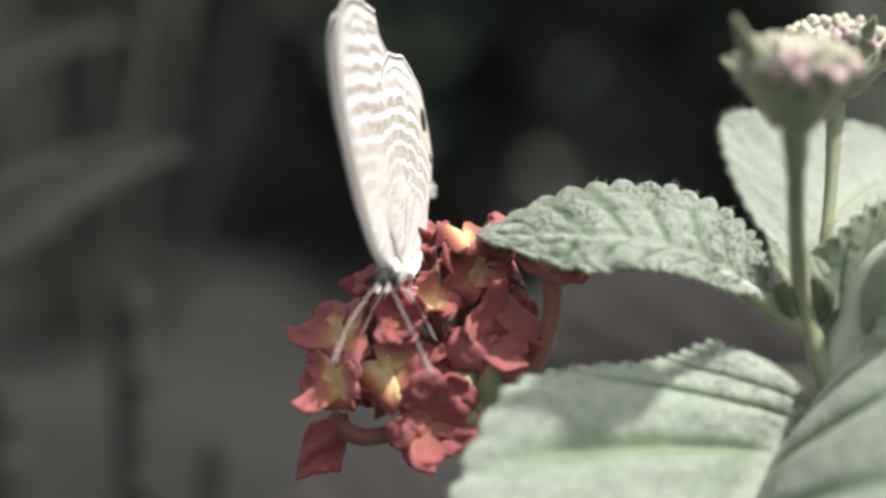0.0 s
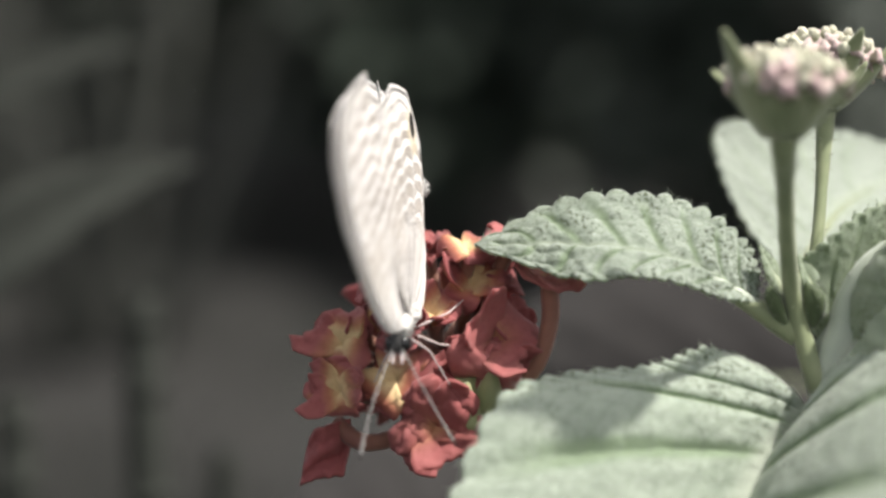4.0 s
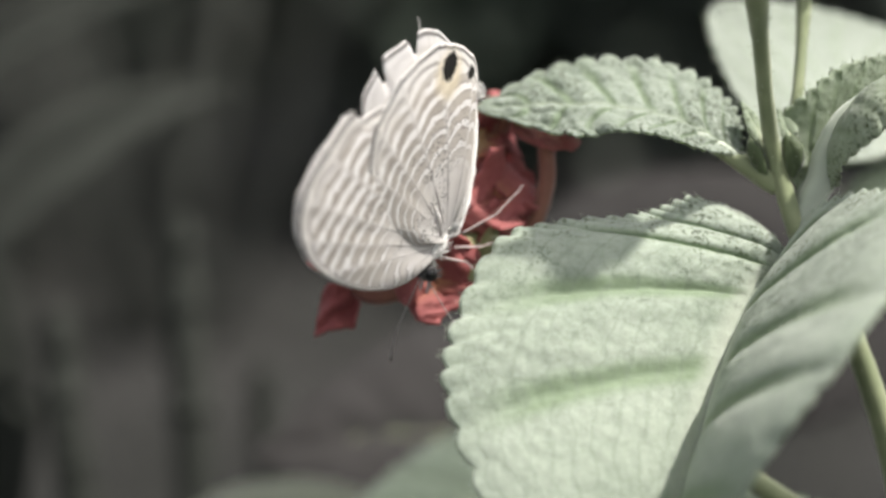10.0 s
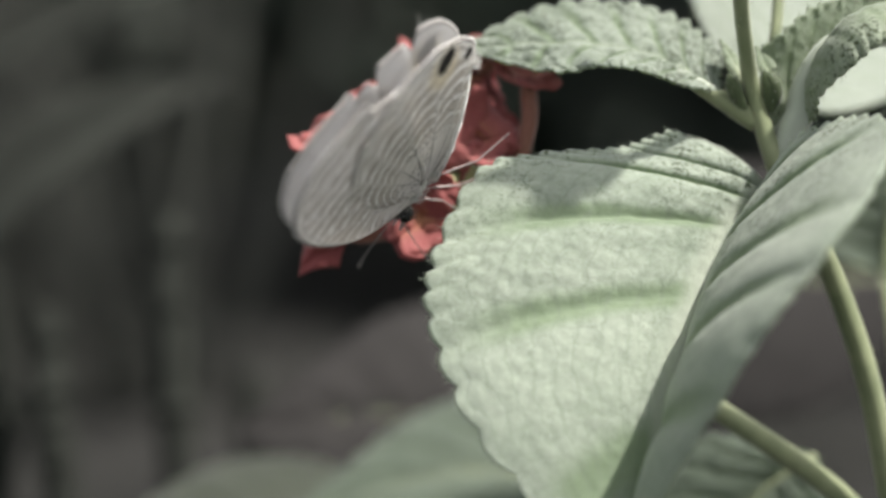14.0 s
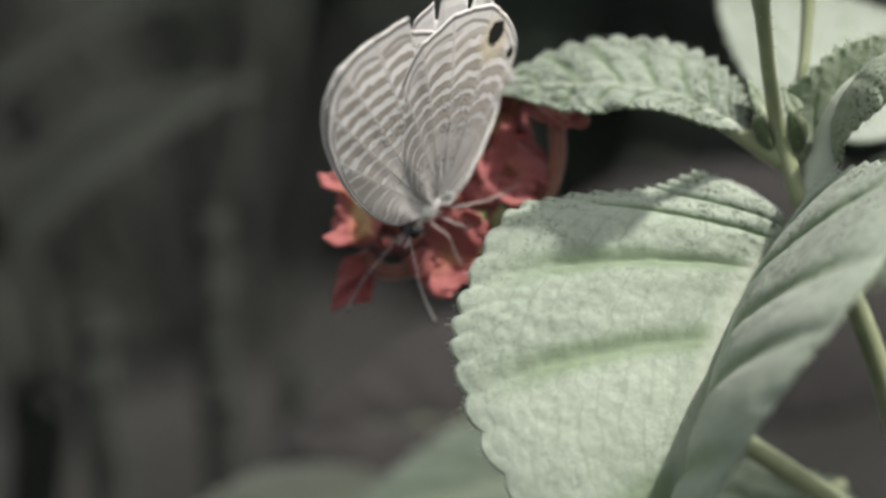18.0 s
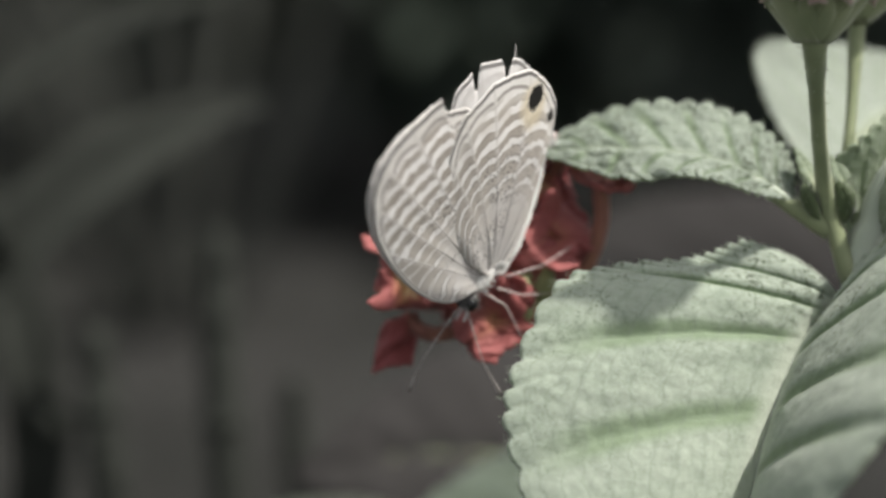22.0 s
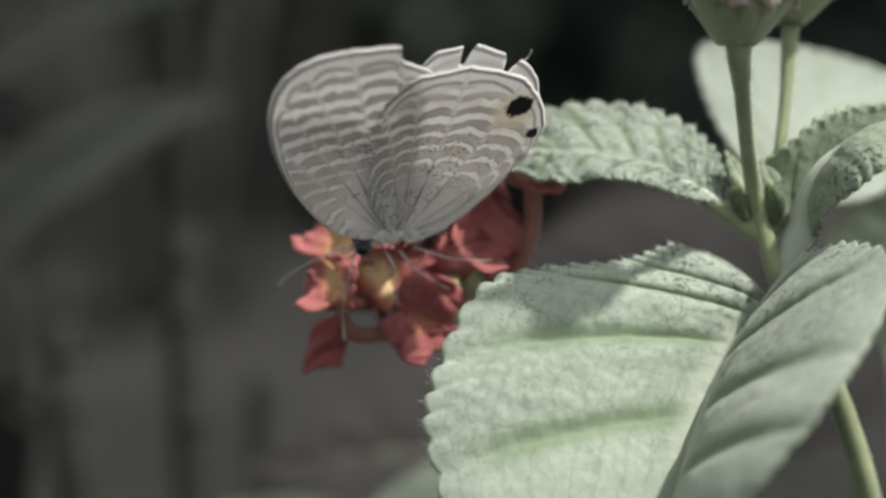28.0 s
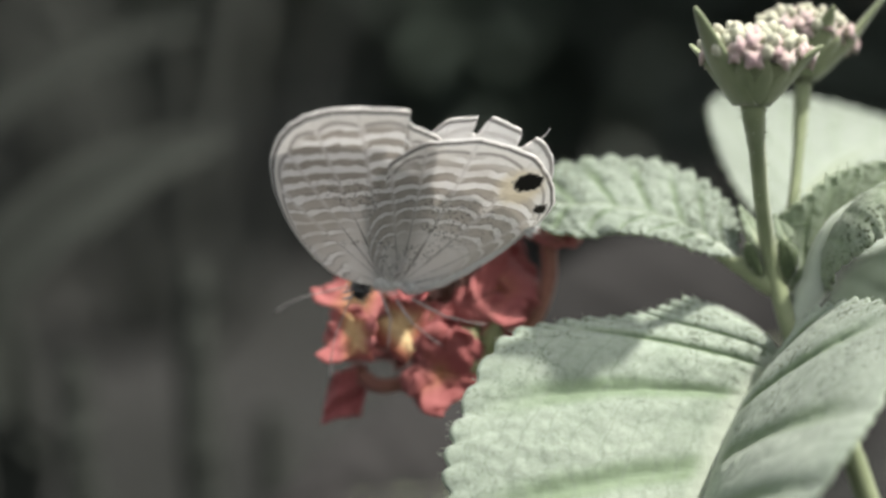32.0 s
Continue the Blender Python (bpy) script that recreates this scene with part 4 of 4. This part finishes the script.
def build_flower_head():
    bm = bmesh.new()
    bmesh.ops.create_icosphere(bm, subdivisions=3, radius=0.0022)
    for v in bm.verts:
        v.co = v.co * (1 + 0.12 * noise.noise(v.co * 900)) + own(0.38, -0.42, -0.32)
    head = part("flower_head", bm, CALYX, plant, "red and orange lantana flower head")
    red = [floret_mesh(s, 0.27, PETAL) for s in range(6)]
    warm_ones = [floret_mesh(s + 20, 0.27, PETAL_WARM) for s in range(4)]
    bare = floret_mesh(3, 0.27, PETAL, False)
    # place, which way it faces, 0 red to 2 yellow throat, size
    florets = [(-0.38, -0.55, 0.02, -0.6, -0.9, 0.4, 1, 0.95), (-0.39, -0.64, -0.28, -0.5, -1.0, 0.1, 1, 0.95),
               (-0.03, -0.62, -0.20, -0.2, -1.0, 0.4, 1, 1.15), (0.22, -0.62, -0.50, 0.1, -1.0, -0.1, 0, 1.38), (0.60, -0.50, 0.04, 0.4, -1.0, 0.3, 0, 1.32),
               (0.47, -0.40, 0.40, 0.1, -0.8, 0.8, 1, 1.0), (0.45, -0.45, 0.64, 0.1, -0.5, 0.9, 1, 0.85), (0.19, -0.2, 0.62, -0.2, -0.2, 1.0, 0, 0.7),
               (0.97, -0.5, 0.45, 0.2, -0.4, 0.9, 0, 1.15), (-0.14, -0.42, 0.36, -0.5, -0.3, 0.9, 0, 0.75), (-0.29, -0.40, 0.10, -0.8, -0.5, 0.6, 0, 0.8),
               (0.22, -0.52, 0.20, -0.1, -0.8, 0.7, 1, 0.85), (0.73, -0.42, 0.68, 0.4, -0.4, 0.9, 0, 0.85), (0.04, -0.62, 0.10, -0.3, -0.9, 0.5, 0, 0.85),
               (0.66, -0.48, -0.12, 0.5, -0.9, -0.1, 0, 0.8), (0.36, -0.50, -0.12, 0.2, -1.0, 0.2, 0, 0.85), (0.33, 0.25, 0.35, 0.2, 0.8, 0.6, 0, 1.0),
               (-0.08, 0.18, 0.2, -0.5, 0.8, 0.4, 1, 1.0), (0.55, 0.18, 0.3, 0.5, 0.6, 0.6, 0, 1.0), (-0.12, 0.1, -0.3, -0.5, 0.8, -0.3, 0, 0.9), (0.45, 0.25, -0.2, 0.3, 0.9, -0.2, 0, 0.9),
               (0.71, -0.36, 0.12, 0.5, -0.8, 0.4, 0, 0.85), (0.64, -0.25, 0.44, 0.4, -0.7, 0.7, 0, 0.75)]
    for k, (x, y, z, wx, wy, wz, warm, scale) in enumerate(florets):
        ob = new("floret", bare if k == 8 else warm_ones[k % 4] if warm else red[k % 6])
        ob.parent = head
        way = turned(Matrix.Identity(3)) @ Vector((wx, wy, wz)).normalized()
        turn = way.to_track_quat("Z", "Y").to_matrix() @ pose(0, 0, 0, 0, 0, k * 77).to_3x3()
        ob.matrix_local = Matrix.Translation(own(x, y, z)) @ turn.to_4x4() @ Matrix.Scale(scale, 4)
    bm = bmesh.new()
    rows, uvs = [], []
    for i in range(18):
        t = i / 17
        mid = Vector((-0.45 - 0.07 * t, -0.52 + 0.03 * math.sin(3 * t), -0.50 - 0.36 * t))
        row = []
        for j in range(-6, 7):
            w = j / 6
            p = mid + Vector((0.145 * w * (0.75 + 0.25 * min(1.0, 4 * t)), 0.05 * w * w, 0.03 * w - 0.02 * w * w * t)) + Vector((0, 0.09 * noise.noise((t * 3, w * 2, 0.7)) + 0.04 * noise.noise((t * 8, w * 6, 2.7)), 0.02 * noise.noise((w * 5, 0.3, 0.1)) * t))
            row.append(own(*p))
        rows.append(row)
        uvs.append([(0.45 + 0.5 * t, 0.5 + j / 12) for j in range(-6, 7)])
    sheet(bm, rows, uvs, 0.00018)
    part("petal", bm, PETAL, head, "hanging crimson petal")
    for k, line in enumerate((((0.99, -0.5, 0.42), (0.985, -0.5, 0.14), (0.87, -0.48, -0.16), (0.60, -0.44, -0.34)),
                              ((-0.44, -0.43, -0.50), (-0.22, -0.48, -0.63), (0.2, -0.4, -0.52), (0.36, -0.42, -0.36)))):
        bm = bmesh.new()
        tube(bm, own_line(line, 16), [0.00065, 0.0006, 0.00058, 0.0006], 10, rough=0.04)
        part("floret_tube", bm, RED_STEM, head, "reddish bent flower tube")
    for k, (x, y, z, dx, dz) in enumerate(((0.56, -0.56, -0.26, 0.05, 0.18), (0.66, -0.50, -0.26, 0.12, 0.16), (0.45, -0.60, -0.40, -0.02, 0.18))):
        bm = bmesh.new()
        tube(bm, own_line(((0.42, -0.45, -0.36), (x, y, z - 0.1), (x + dx, y - 0.08, z + dz)), 12), [0.0005, 0.0011, 0.0009, 0.0002], 10)
        part("calyx", bm, CALYX, head, "yellow-green calyx")
    return head


build_flower_head()


def bud_mesh(seed, mat, opened):
    """A square bud on a thin tube; an opened one shows four blunt lobes round a dark middle."""
    rnd = random.Random(seed)
    bm = bmesh.new()
    if opened:
        tube(bm, [Vector((0, 0, z * 0.01)) for z in (-0.16, -0.06, 0.0, 0.03, 0.045, 0.030)], [0.00020, 0.00026, 0.00034, 0.00056, 0.00064, 0.00018], 16)
    else:
        tube(bm, [Vector((0, 0, z * 0.01)) for z in (-0.16, -0.06, 0.0, 0.04, 0.085, 0.110)], [0.00020, 0.00027, 0.00033, 0.00046, 0.00036, 0.00008], 12)
    for v in bm.verts:
        if v.co.z > 0.0001:
            a = math.atan2(v.co.y, v.co.x)
            k = 1 + (0.30 if opened else 0.18) * math.cos(4 * a + seed) + rnd.uniform(-0.05, 0.05)
            v.co.x, v.co.y = v.co.x * k, v.co.y * k
    data = bpy.data.meshes.new("bud")
    bm.to_mesh(data)
    bm.free()
    data.materials.append(mat)
    for p in data.polygons:
        p.use_smooth = True
    return data


def build_bud_head(x, y, z, radius, lean, seed, label, longs):
    """A head of buds: a green funnel with pointed bracts below, a low dome of buds above, pink and open round the rim."""
    rnd = random.Random(seed)
    axis = Euler((radians(lean[0]), radians(lean[1]), 0)).to_matrix()
    place = Vector((x, y, z))

    def funnel(h):
        return radius * (0.20 + 0.72 * h**0.85), radius * (-0.92 + 0.80 * h)

    bm = bmesh.new()
    rings = []
    for i in range(12):
        r, up = funnel(i / 11)
        rings.append([own(*(place + axis @ Vector((math.cos(q) * r, math.sin(q) * r, up)))) for q in [2 * math.pi * j / 24 for j in range(25)]])
    sheet(bm, rings, [[(j / 24, i / 11) for j in range(25)] for i in range(12)], 0.0003)
    head = part("bud_head", bm, STEM, plant, label)
    cream = [bud_mesh(seed + k, BUD_CREAM, False) for k in range(4)]
    pink = [bud_mesh(seed + k, BUD_PINK, True) for k in range(4)]
    total = 105
    for k in range(total):
        h = 1 - (k + 0.5) / total * 1.10
        q = k * 2.39996
        s = math.sqrt(max(0.0, 1 - h * h))
        d = axis @ Vector((math.cos(q) * s, math.sin(q) * s, h * 0.55 - 0.02))
        rosy = rnd.random() < (0.12 if h > 0.62 else 0.32 if h > 0.40 else 0.65)
        ob = new("bud", (pink if rosy else cream)[k % 4])
        ob.parent = head
        way = (turned(Matrix.Identity(3)) @ (d * (1.3 if rosy else 0.8) + Vector((rnd.uniform(-0.25, 0.25), rnd.uniform(-0.25, 0.25), 0.15 if rosy else 0.75)))).normalized()
        size = rnd.uniform(0.85, 1.15) * (1.10 if rosy else 0.70 + 0.25 * s) * radius / 0.36
        ob.matrix_local = Matrix.Translation(own(*(place + d * radius * rnd.uniform(0.86, 1.10)))) @ way.to_track_quat("Z", "Y").to_matrix().to_4x4() @ Matrix.Scale(size, 4)
    angles = [(q, 0.80 + rnd.uniform(-0.1, 0.15)) for q in (0.3, 0.8, 1.3, 1.8, 2.3, 2.8, 3.3, 3.8, 4.3, 4.8, 5.3, 5.8)] + list(longs)
    for q, long in angles:
        out = Vector((math.cos(q), math.sin(q), 0))
        side = Vector((-math.sin(q), math.cos(q), 0))
        rows, uvs = [], []
        for i in range(14):
            t = i / 13
            h = t * (0.72 + 0.55 * long) if long < 1 else min(1.0, t * 1.9)
            r, up = funnel(min(h, 1.0))
            over = max(0.0, h - 1.0) if long < 1 else max(0.0, t - 1 / 1.9) * 2.1
            mid = out * (r + 0.010 + radius * (0.10 * over if long < 1 else (0.30 * over + 0.35 * (long - 1) * over))) + Vector((0, 0, up + radius * (0.5 * over if long < 1 else (long - 0.9) * over)))
            wide = radius * (0.20 if long < 1 else 0.27 if long < 1.9 else 0.36) * (math.sin(math.pi * (0.30 + 0.70 * t)) ** (1.2 if long < 1 else 0.8)) + radius * 0.012
            rows.append([own(*(place + axis @ (mid + side * wide * w + out * 0.02 - out * 0.3 * wide * w * w))) for w in (-1, -0.5, 0, 0.5, 1)])
            uvs.append([(0.5 + w * 0.5, t) for w in (-1, -0.5, 0, 0.5, 1)])
        bm = bmesh.new()
        sheet(bm, rows, uvs, 0.00022)
        part("bract", bm, STEM, head)


build_bud_head(2.245, -1.93, 1.60, 0.325, (4, 2), 3, "pink and cream lantana bud head", ((3.75, 1.95), (1.9, 1.70), (5.7, 1.30), (2.6, 1.30)))
build_bud_head(2.82, -0.6, 1.88, 0.32, (-6, 8), 9, "cream lantana bud head with pink buds", ((5.9, 2.2), (2.0, 1.45), (4.9, 1.5)))


# ------------------------------------------------------------------ the butterfly
butterfly = tagged(new("butterfly"), "small white butterfly with grey-brown bands and torn wings", "butterfly")


def wing(name, base, outline, side, spread, tilt, inside, mat, label, notches=(), cells=9, lift=0.0):
    """A wing as a fan from its root: outline points in centimetres (forward, up), side +1 left, -1 right."""
    count, rings = 121, 28
    edge = curve_points([Vector((x, 0, z)) for x, z in outline], count)
    root = Vector((base[0], 0, base[1]))
    rows, uvs = [], []
    for i in range(rings):
        r = i / (rings - 1)
        row, marks = [], []
        for j in range(count):
            a = j / (count - 1)
            reach, scallop = 1.0, 0.0
            for at, width, depth in notches:
                d = abs(a - at) / width
                if d < 1:
                    reach -= depth * min(1.0, (1 - d) * 3) * (1 + 0.5 * noise.noise((a * 60, at * 9, 1.0)))
            scallop = (0.014 if cells == 8 else 0.003) * abs(math.sin(a * cells * math.pi)) + 0.007 * noise.noise((a * 45, 3.0, side)) + 0.005 * noise.noise((a * 130, 5.0, side))
            reach -= scallop
            p = root.lerp(edge[j], r * reach)
            far = (p - root).length
            pleat = 0.005 * math.cos(a * cells * 2 * math.pi) * r * (1 - 0.4 * r)
            camber = 0.05 * math.sin(math.pi * r) * (0.4 + a * 0.6)
            y = side * (0.022 + lift + math.tan(radians(spread)) * max(0.0, p.z) + pleat * 0.5) + camber
            q = Vector((p.x + tilt * p.z, y, p.z))
            row.append(q * 0.01)
            marks.append((a, r * (reach + scallop * max(0.0, (r - 0.8) / 0.2))))
        rows.append(row)
        uvs.append(marks)
    bm = bmesh.new()
    sheet(bm, rows, uvs, 0.00006, inside)
    return part(name, bm, [mat, WING_INSIDE], butterfly, label)


FORE = [(0.06, -0.02), (0.40, 0.11), (0.67, 0.46), (0.83, 0.83), (0.90, 1.13), (0.90, 1.34), (0.85, 1.50), (0.76, 1.61), (0.63, 1.675), (0.47, 1.70), (0.27, 1.69), (0.09, 1.675), (0.055, 1.655), (0.045, 1.56), (-0.06, 1.49), (-0.18, 1.38), (-0.18, 1.05), (-0.12, 0.4)]
HIND = [(0.08, 0.10), (0.22, 0.38), (0.28, 0.75), (0.25, 1.04), (0.14, 1.24), (0.03, 1.36), (-0.08, 1.415), (-0.22, 1.435), (-0.42, 1.43), (-0.62, 1.375), (-0.82, 1.24), (-0.965, 1.03), (-1.0, 0.80), (-0.93, 0.60), (-0.70, 0.36), (-0.40, 0.08), (-0.14, -0.07)]
HIND_WORN = [(0.08, 0.10), (0.14, 0.38), (0.15, 0.80), (0.07, 1.18), (-0.06, 1.25), (-0.17, 1.38), (-0.30, 1.455), (-0.45, 1.460), (-0.62, 1.415), (-0.85, 1.27), (-1.0, 1.05), (-1.0, 0.80), (-0.93, 0.60), (-0.70, 0.36), (-0.40, 0.08), (-0.14, -0.07)]


def build_butterfly():
    left = wing("forewing", (0.05, 0.0), FORE, 1, 0.6, 0.0, (1, 0), FOREWING, "banded left forewing", cells=9)
    right = wing("forewing", (0.05, 0.0), [(x * 0.95, z * 0.95) for x, z in FORE], -1, 1.0, 0.0, (0, 1), FOREWING, "banded right forewing", cells=9)
    wing("hindwing", (-0.02, 0.0), HIND, 1, 0.9, 0.0, (1, 0), HINDWING, "banded left hindwing with a black eye spot", cells=8, lift=0.02)
    wing("hindwing", (-0.02, 0.0), HIND_WORN, -1, 2.9, 0.0, (0, 1), HINDWING, "torn right hindwing with a black eye spot",
         ((0.477, 0.016, 0.11), (0.585, 0.011, 0.09)), cells=8, lift=0.02)

    def ball(name, centre, scale, mat, parent, label="", fuzz=0.0, hairs=0, long=0.05):
        bm = bmesh.new()
        bmesh.ops.create_icosphere(bm, subdivisions=4, radius=1.0)
        for v in bm.verts:
            k = 1 + fuzz * noise.noise(v.co * 5)
            v.co = Vector((v.co.x * scale[0] * k + centre[0], v.co.y * scale[1] * k + centre[1], v.co.z * scale[2] * k + centre[2])) * 0.01
        rnd = random.Random(7)
        for _ in range(hairs):
            d = Vector((rnd.gauss(0, 1), rnd.gauss(0, 1), rnd.gauss(0, 1))).normalized()
            p = Vector((d.x * scale[0] + centre[0], d.y * scale[1] + centre[1], d.z * scale[2] + centre[2])) * 0.01
            d = (d + Vector((-0.7, 0, -0.1))).normalized()
            tube(bm, [p, p + d * long * 0.006, p + d * long * 0.01], [0.00003, 0.00002, 0.000005], 4)
        return part(name, bm, mat, parent, label)

    ball("thorax", (0.04, 0, 0.02), (0.15, 0.062, 0.085), FUR, butterfly, "white furry thorax", 0.15, 140, 0.05)
    bm = bmesh.new()
    line = curve_points([Vector(p) * 0.01 for p in ((-0.1, 0, -0.02), (-0.35, 0, 0.10), (-0.62, 0, 0.30), (-0.86, 0, 0.50))], 16)
    tube(bm, line, [0.0009, 0.001, 0.0009, 0.0007, 0.0003], 14, rough=0.04)
    part("abdomen", bm, FUR, butterfly, "slim white abdomen")
    head = ball("head", (0.225, 0, -0.05), (0.062, 0.07, 0.064), HEAD, butterfly, "dark head", 0.15, 60, 0.05)
    ball("eye", (0.24, 0.045, -0.05), (0.046, 0.038, 0.052), EYE, head, "glossy black eye")
    ball("eye", (0.24, -0.045, -0.05), (0.046, 0.038, 0.052), EYE, head, "glossy black eye")
    for s in (1, -1):
        bm = bmesh.new()
        tube(bm, curve_points([Vector(p) * 0.01 for p in ((0.27, s * 0.025, -0.09), (0.32, s * 0.03, -0.12), (0.35, s * 0.028, -0.13))], 8), [0.00014, 0.00013, 0.00005], 6)
        part("palp", bm, LIMB, head)
    for s, tip in ((1, (0.42, 0.31, -0.70)), (-1, (0.78, -0.22, -0.56))):
        bm = bmesh.new()
        root = Vector((0.28, s * 0.03, -0.06))
        bow = Vector((0.05, 0, 0.05))
        pts = [root, root.lerp(Vector(tip), 0.3) + bow * 0.6, root.lerp(Vector(tip), 0.6) + bow, root.lerp(Vector(tip), 0.88) + bow * 0.5, Vector(tip)]
        tube(bm, curve_points([Vector(p) * 0.01 for p in pts], 40), [0.00006, 0.00004, 0.00004, 0.00004, 0.00004, 0.00005, 0.0001, 0.00009, 0.00003], 7)
        part("antenna", bm, ANTENNA, head, "thin ringed antenna with a dark club")
    for s in (1, -1):
        fold = 0.0 if s > 0 else 0.06
        for k, (x0, knee, foot) in enumerate((((0.08, 0.05, -0.10), (0.02 + fold, 0.14, -0.22), (0.03 + fold, 0.22, -0.42 + fold)),
                                              ((-0.02, 0.06, -0.12), (-0.13 + fold, 0.17, -0.25), (-0.30 + fold, 0.26, -0.36 + fold)),
                                              ((-0.12, 0.06, -0.11), (-0.34, 0.22, -0.13), (-0.56 + 2 * fold, 0.28, -0.15)))):
            bm = bmesh.new()
            pts = [Vector((p[0], s * p[1], p[2])) * 0.01 for p in (x0, knee, foot)]
            tip = pts[2] + (pts[2] - pts[1]) * 0.25 + Vector((0, 0, 0.0001))
            line = [pts[0].lerp(pts[1], i / 5) for i in range(5)] + [pts[1].lerp(pts[2], i / 6) for i in range(6)] + [pts[2].lerp(tip, i / 4) for i in range(5)]
            tube(bm, line, [0.00008, 0.00009, 0.000065, 0.000055, 0.00005, 0.00004, 0.00003], 7)
            part("leg", bm, LIMB, butterfly, "slender pale leg")
    bm = bmesh.new()
    tube(bm, curve_points([Vector(p) * 0.01 for p in ((-0.84, -0.12, 1.20), (-0.90, -0.13, 1.25), (-0.93, -0.14, 1.30))], 10), [0.00005, 0.00004, 0.00002], 6)
    part("wing_tail", bm, FUR, butterfly, "thread-like tail of the hindwing")
    ball("wing_lobe", (-0.86, 0.055, 0.55), (0.045, 0.016, 0.030), FUR, butterfly, "white fringed lobe of the hindwing", 0.3, 60, 0.05)
    return left, right


FOREWINGS = build_butterfly()

# seconds, place in centimetres, turn in degrees
FLIGHT = [
    (0, -0.035, -0.677, 0.446, 6.0, -0.1, -106.3),
    (1, 0.028, -0.752, 0.400, 11.4, 7.7, -100.2),
    (2, -0.003, -0.863, 0.359, 3.2, 17.8, -101.0),
    (3, -0.090, -0.930, 0.268, -1.5, 22.0, -105.0),
    (3.5, -0.027, -1.016, 0.223, 2.9, 22.2, -100.5),
    (5.5, 0.051, -0.933, 0.051, 3.4, 33.8, -112.5),
    (6, 0.071, -0.989, -0.056, -5.5, 40.5, -118.8),
    (7, -0.098, -1.007, -0.165, -6.3, 52.2, -128.7),
    (7.3, -0.010, -0.940, -0.160, -8.5, 58.0, -128.0),
    (7.6, 0.085, -0.960, -0.180, -14.0, 60.0, -131.5),
    (8, 0.120, -0.990, -0.172, -19.3, 51.6, -137.6),
    (9, 0.180, -1.170, -0.177, -22.7, 49.9, -138.5),
    (10, 0.234, -1.018, -0.233, -33.0, 57.6, -149.5),
    (11, 0.205, -1.008, -0.257, -55.8, 58.2, -169.6),
    (12, 0.226, -1.183, -0.298, -71.7, 53.3, -185.1),
    (13, 0.200, -1.273, -0.346, -75.0, 55.0, -185.5),
    (14, 0.203, -1.213, -0.314, -84.8, 55.1, -193.1),
    (14.5, 0.180, -1.120, -0.340, -74.0, 56.0, -182.0),
    (16.5, 0.165, -0.930, -0.262, -38.0, 49.0, -147.0),
    (17, 0.105, -0.925, -0.151, -36.5, 38.5, -147.5),
    (18, 0.092, -0.925, -0.157, -31.5, 37.0, -142.0),
    (19, 0.080, -0.909, -0.160, -28.9, 39.0, -138.5),
    (20, 0.152, -0.932, -0.197, -23.7, 37.1, -138.7),
    (21, 0.134, -0.983, -0.181, -23.5, 42.7, -133.3),
    (22, 0.144, -1.008, -0.192, -24.1, 39.7, -139.0),
    (23, 0.133, -0.957, -0.190, -26.0, 40.1, -139.6),
    (24, 0.117, -0.885, -0.183, -26.3, 41.7, -138.3),
    (25, 0.128, -0.870, -0.154, -29.2, 39.6, -145.3),
    (26, 0.079, -0.948, -0.111, -33.7, 31.3, -144.6),
    (26.5, 0.052, -0.948, -0.041, -37.6, 32.9, -146.1),
    (28.5, -0.006, -1.117, 0.125, -43.8, 4.4, -164.4),
    (29, -0.046, -1.167, 0.126, -46.4, 3.1, -164.0),
    (31, -0.083, -0.943, 0.133, -45.6, 2.4, -164.9),
    (32, -0.112, -1.156, 0.142, -47.7, 2.1, -168.8),
]

# seconds, backward sweep of the forewings and opening of the right one in degrees
SWEEP = [(0, 0.0, 0.0), (9, 0.0, 0.0), (10, -3.0, 0.0), (11, -8.9, 0.0), (12, -13.0, 1.0), (13, -12.0, 2.0), (14, -13.5, 3.0), (14.5, -12.0, 2.0), (16.5, -7.5, 0.0), (17, -6.5, 0.0), (18, -3.0, 0.0), (19, 0.0, 0.0), (32, 0.0, 0.0)]


def motions():
    rows = []
    for t, x, y, z, rx, ry, rz in FLIGHT:
        rows.append((t, Matrix.Translation(spot(x, y, z)) @ turned(pose(0, 0, 0, rx, ry, rz).to_3x3()).to_4x4()))
    walk(butterfly, rows)
    for forewing, share in zip(FOREWINGS, (0.0, 1.0)):
        walk(forewing, [(t, pose(0, 0, 0, share * opening, w, 0)) for t, w, opening in SWEEP])


motions()
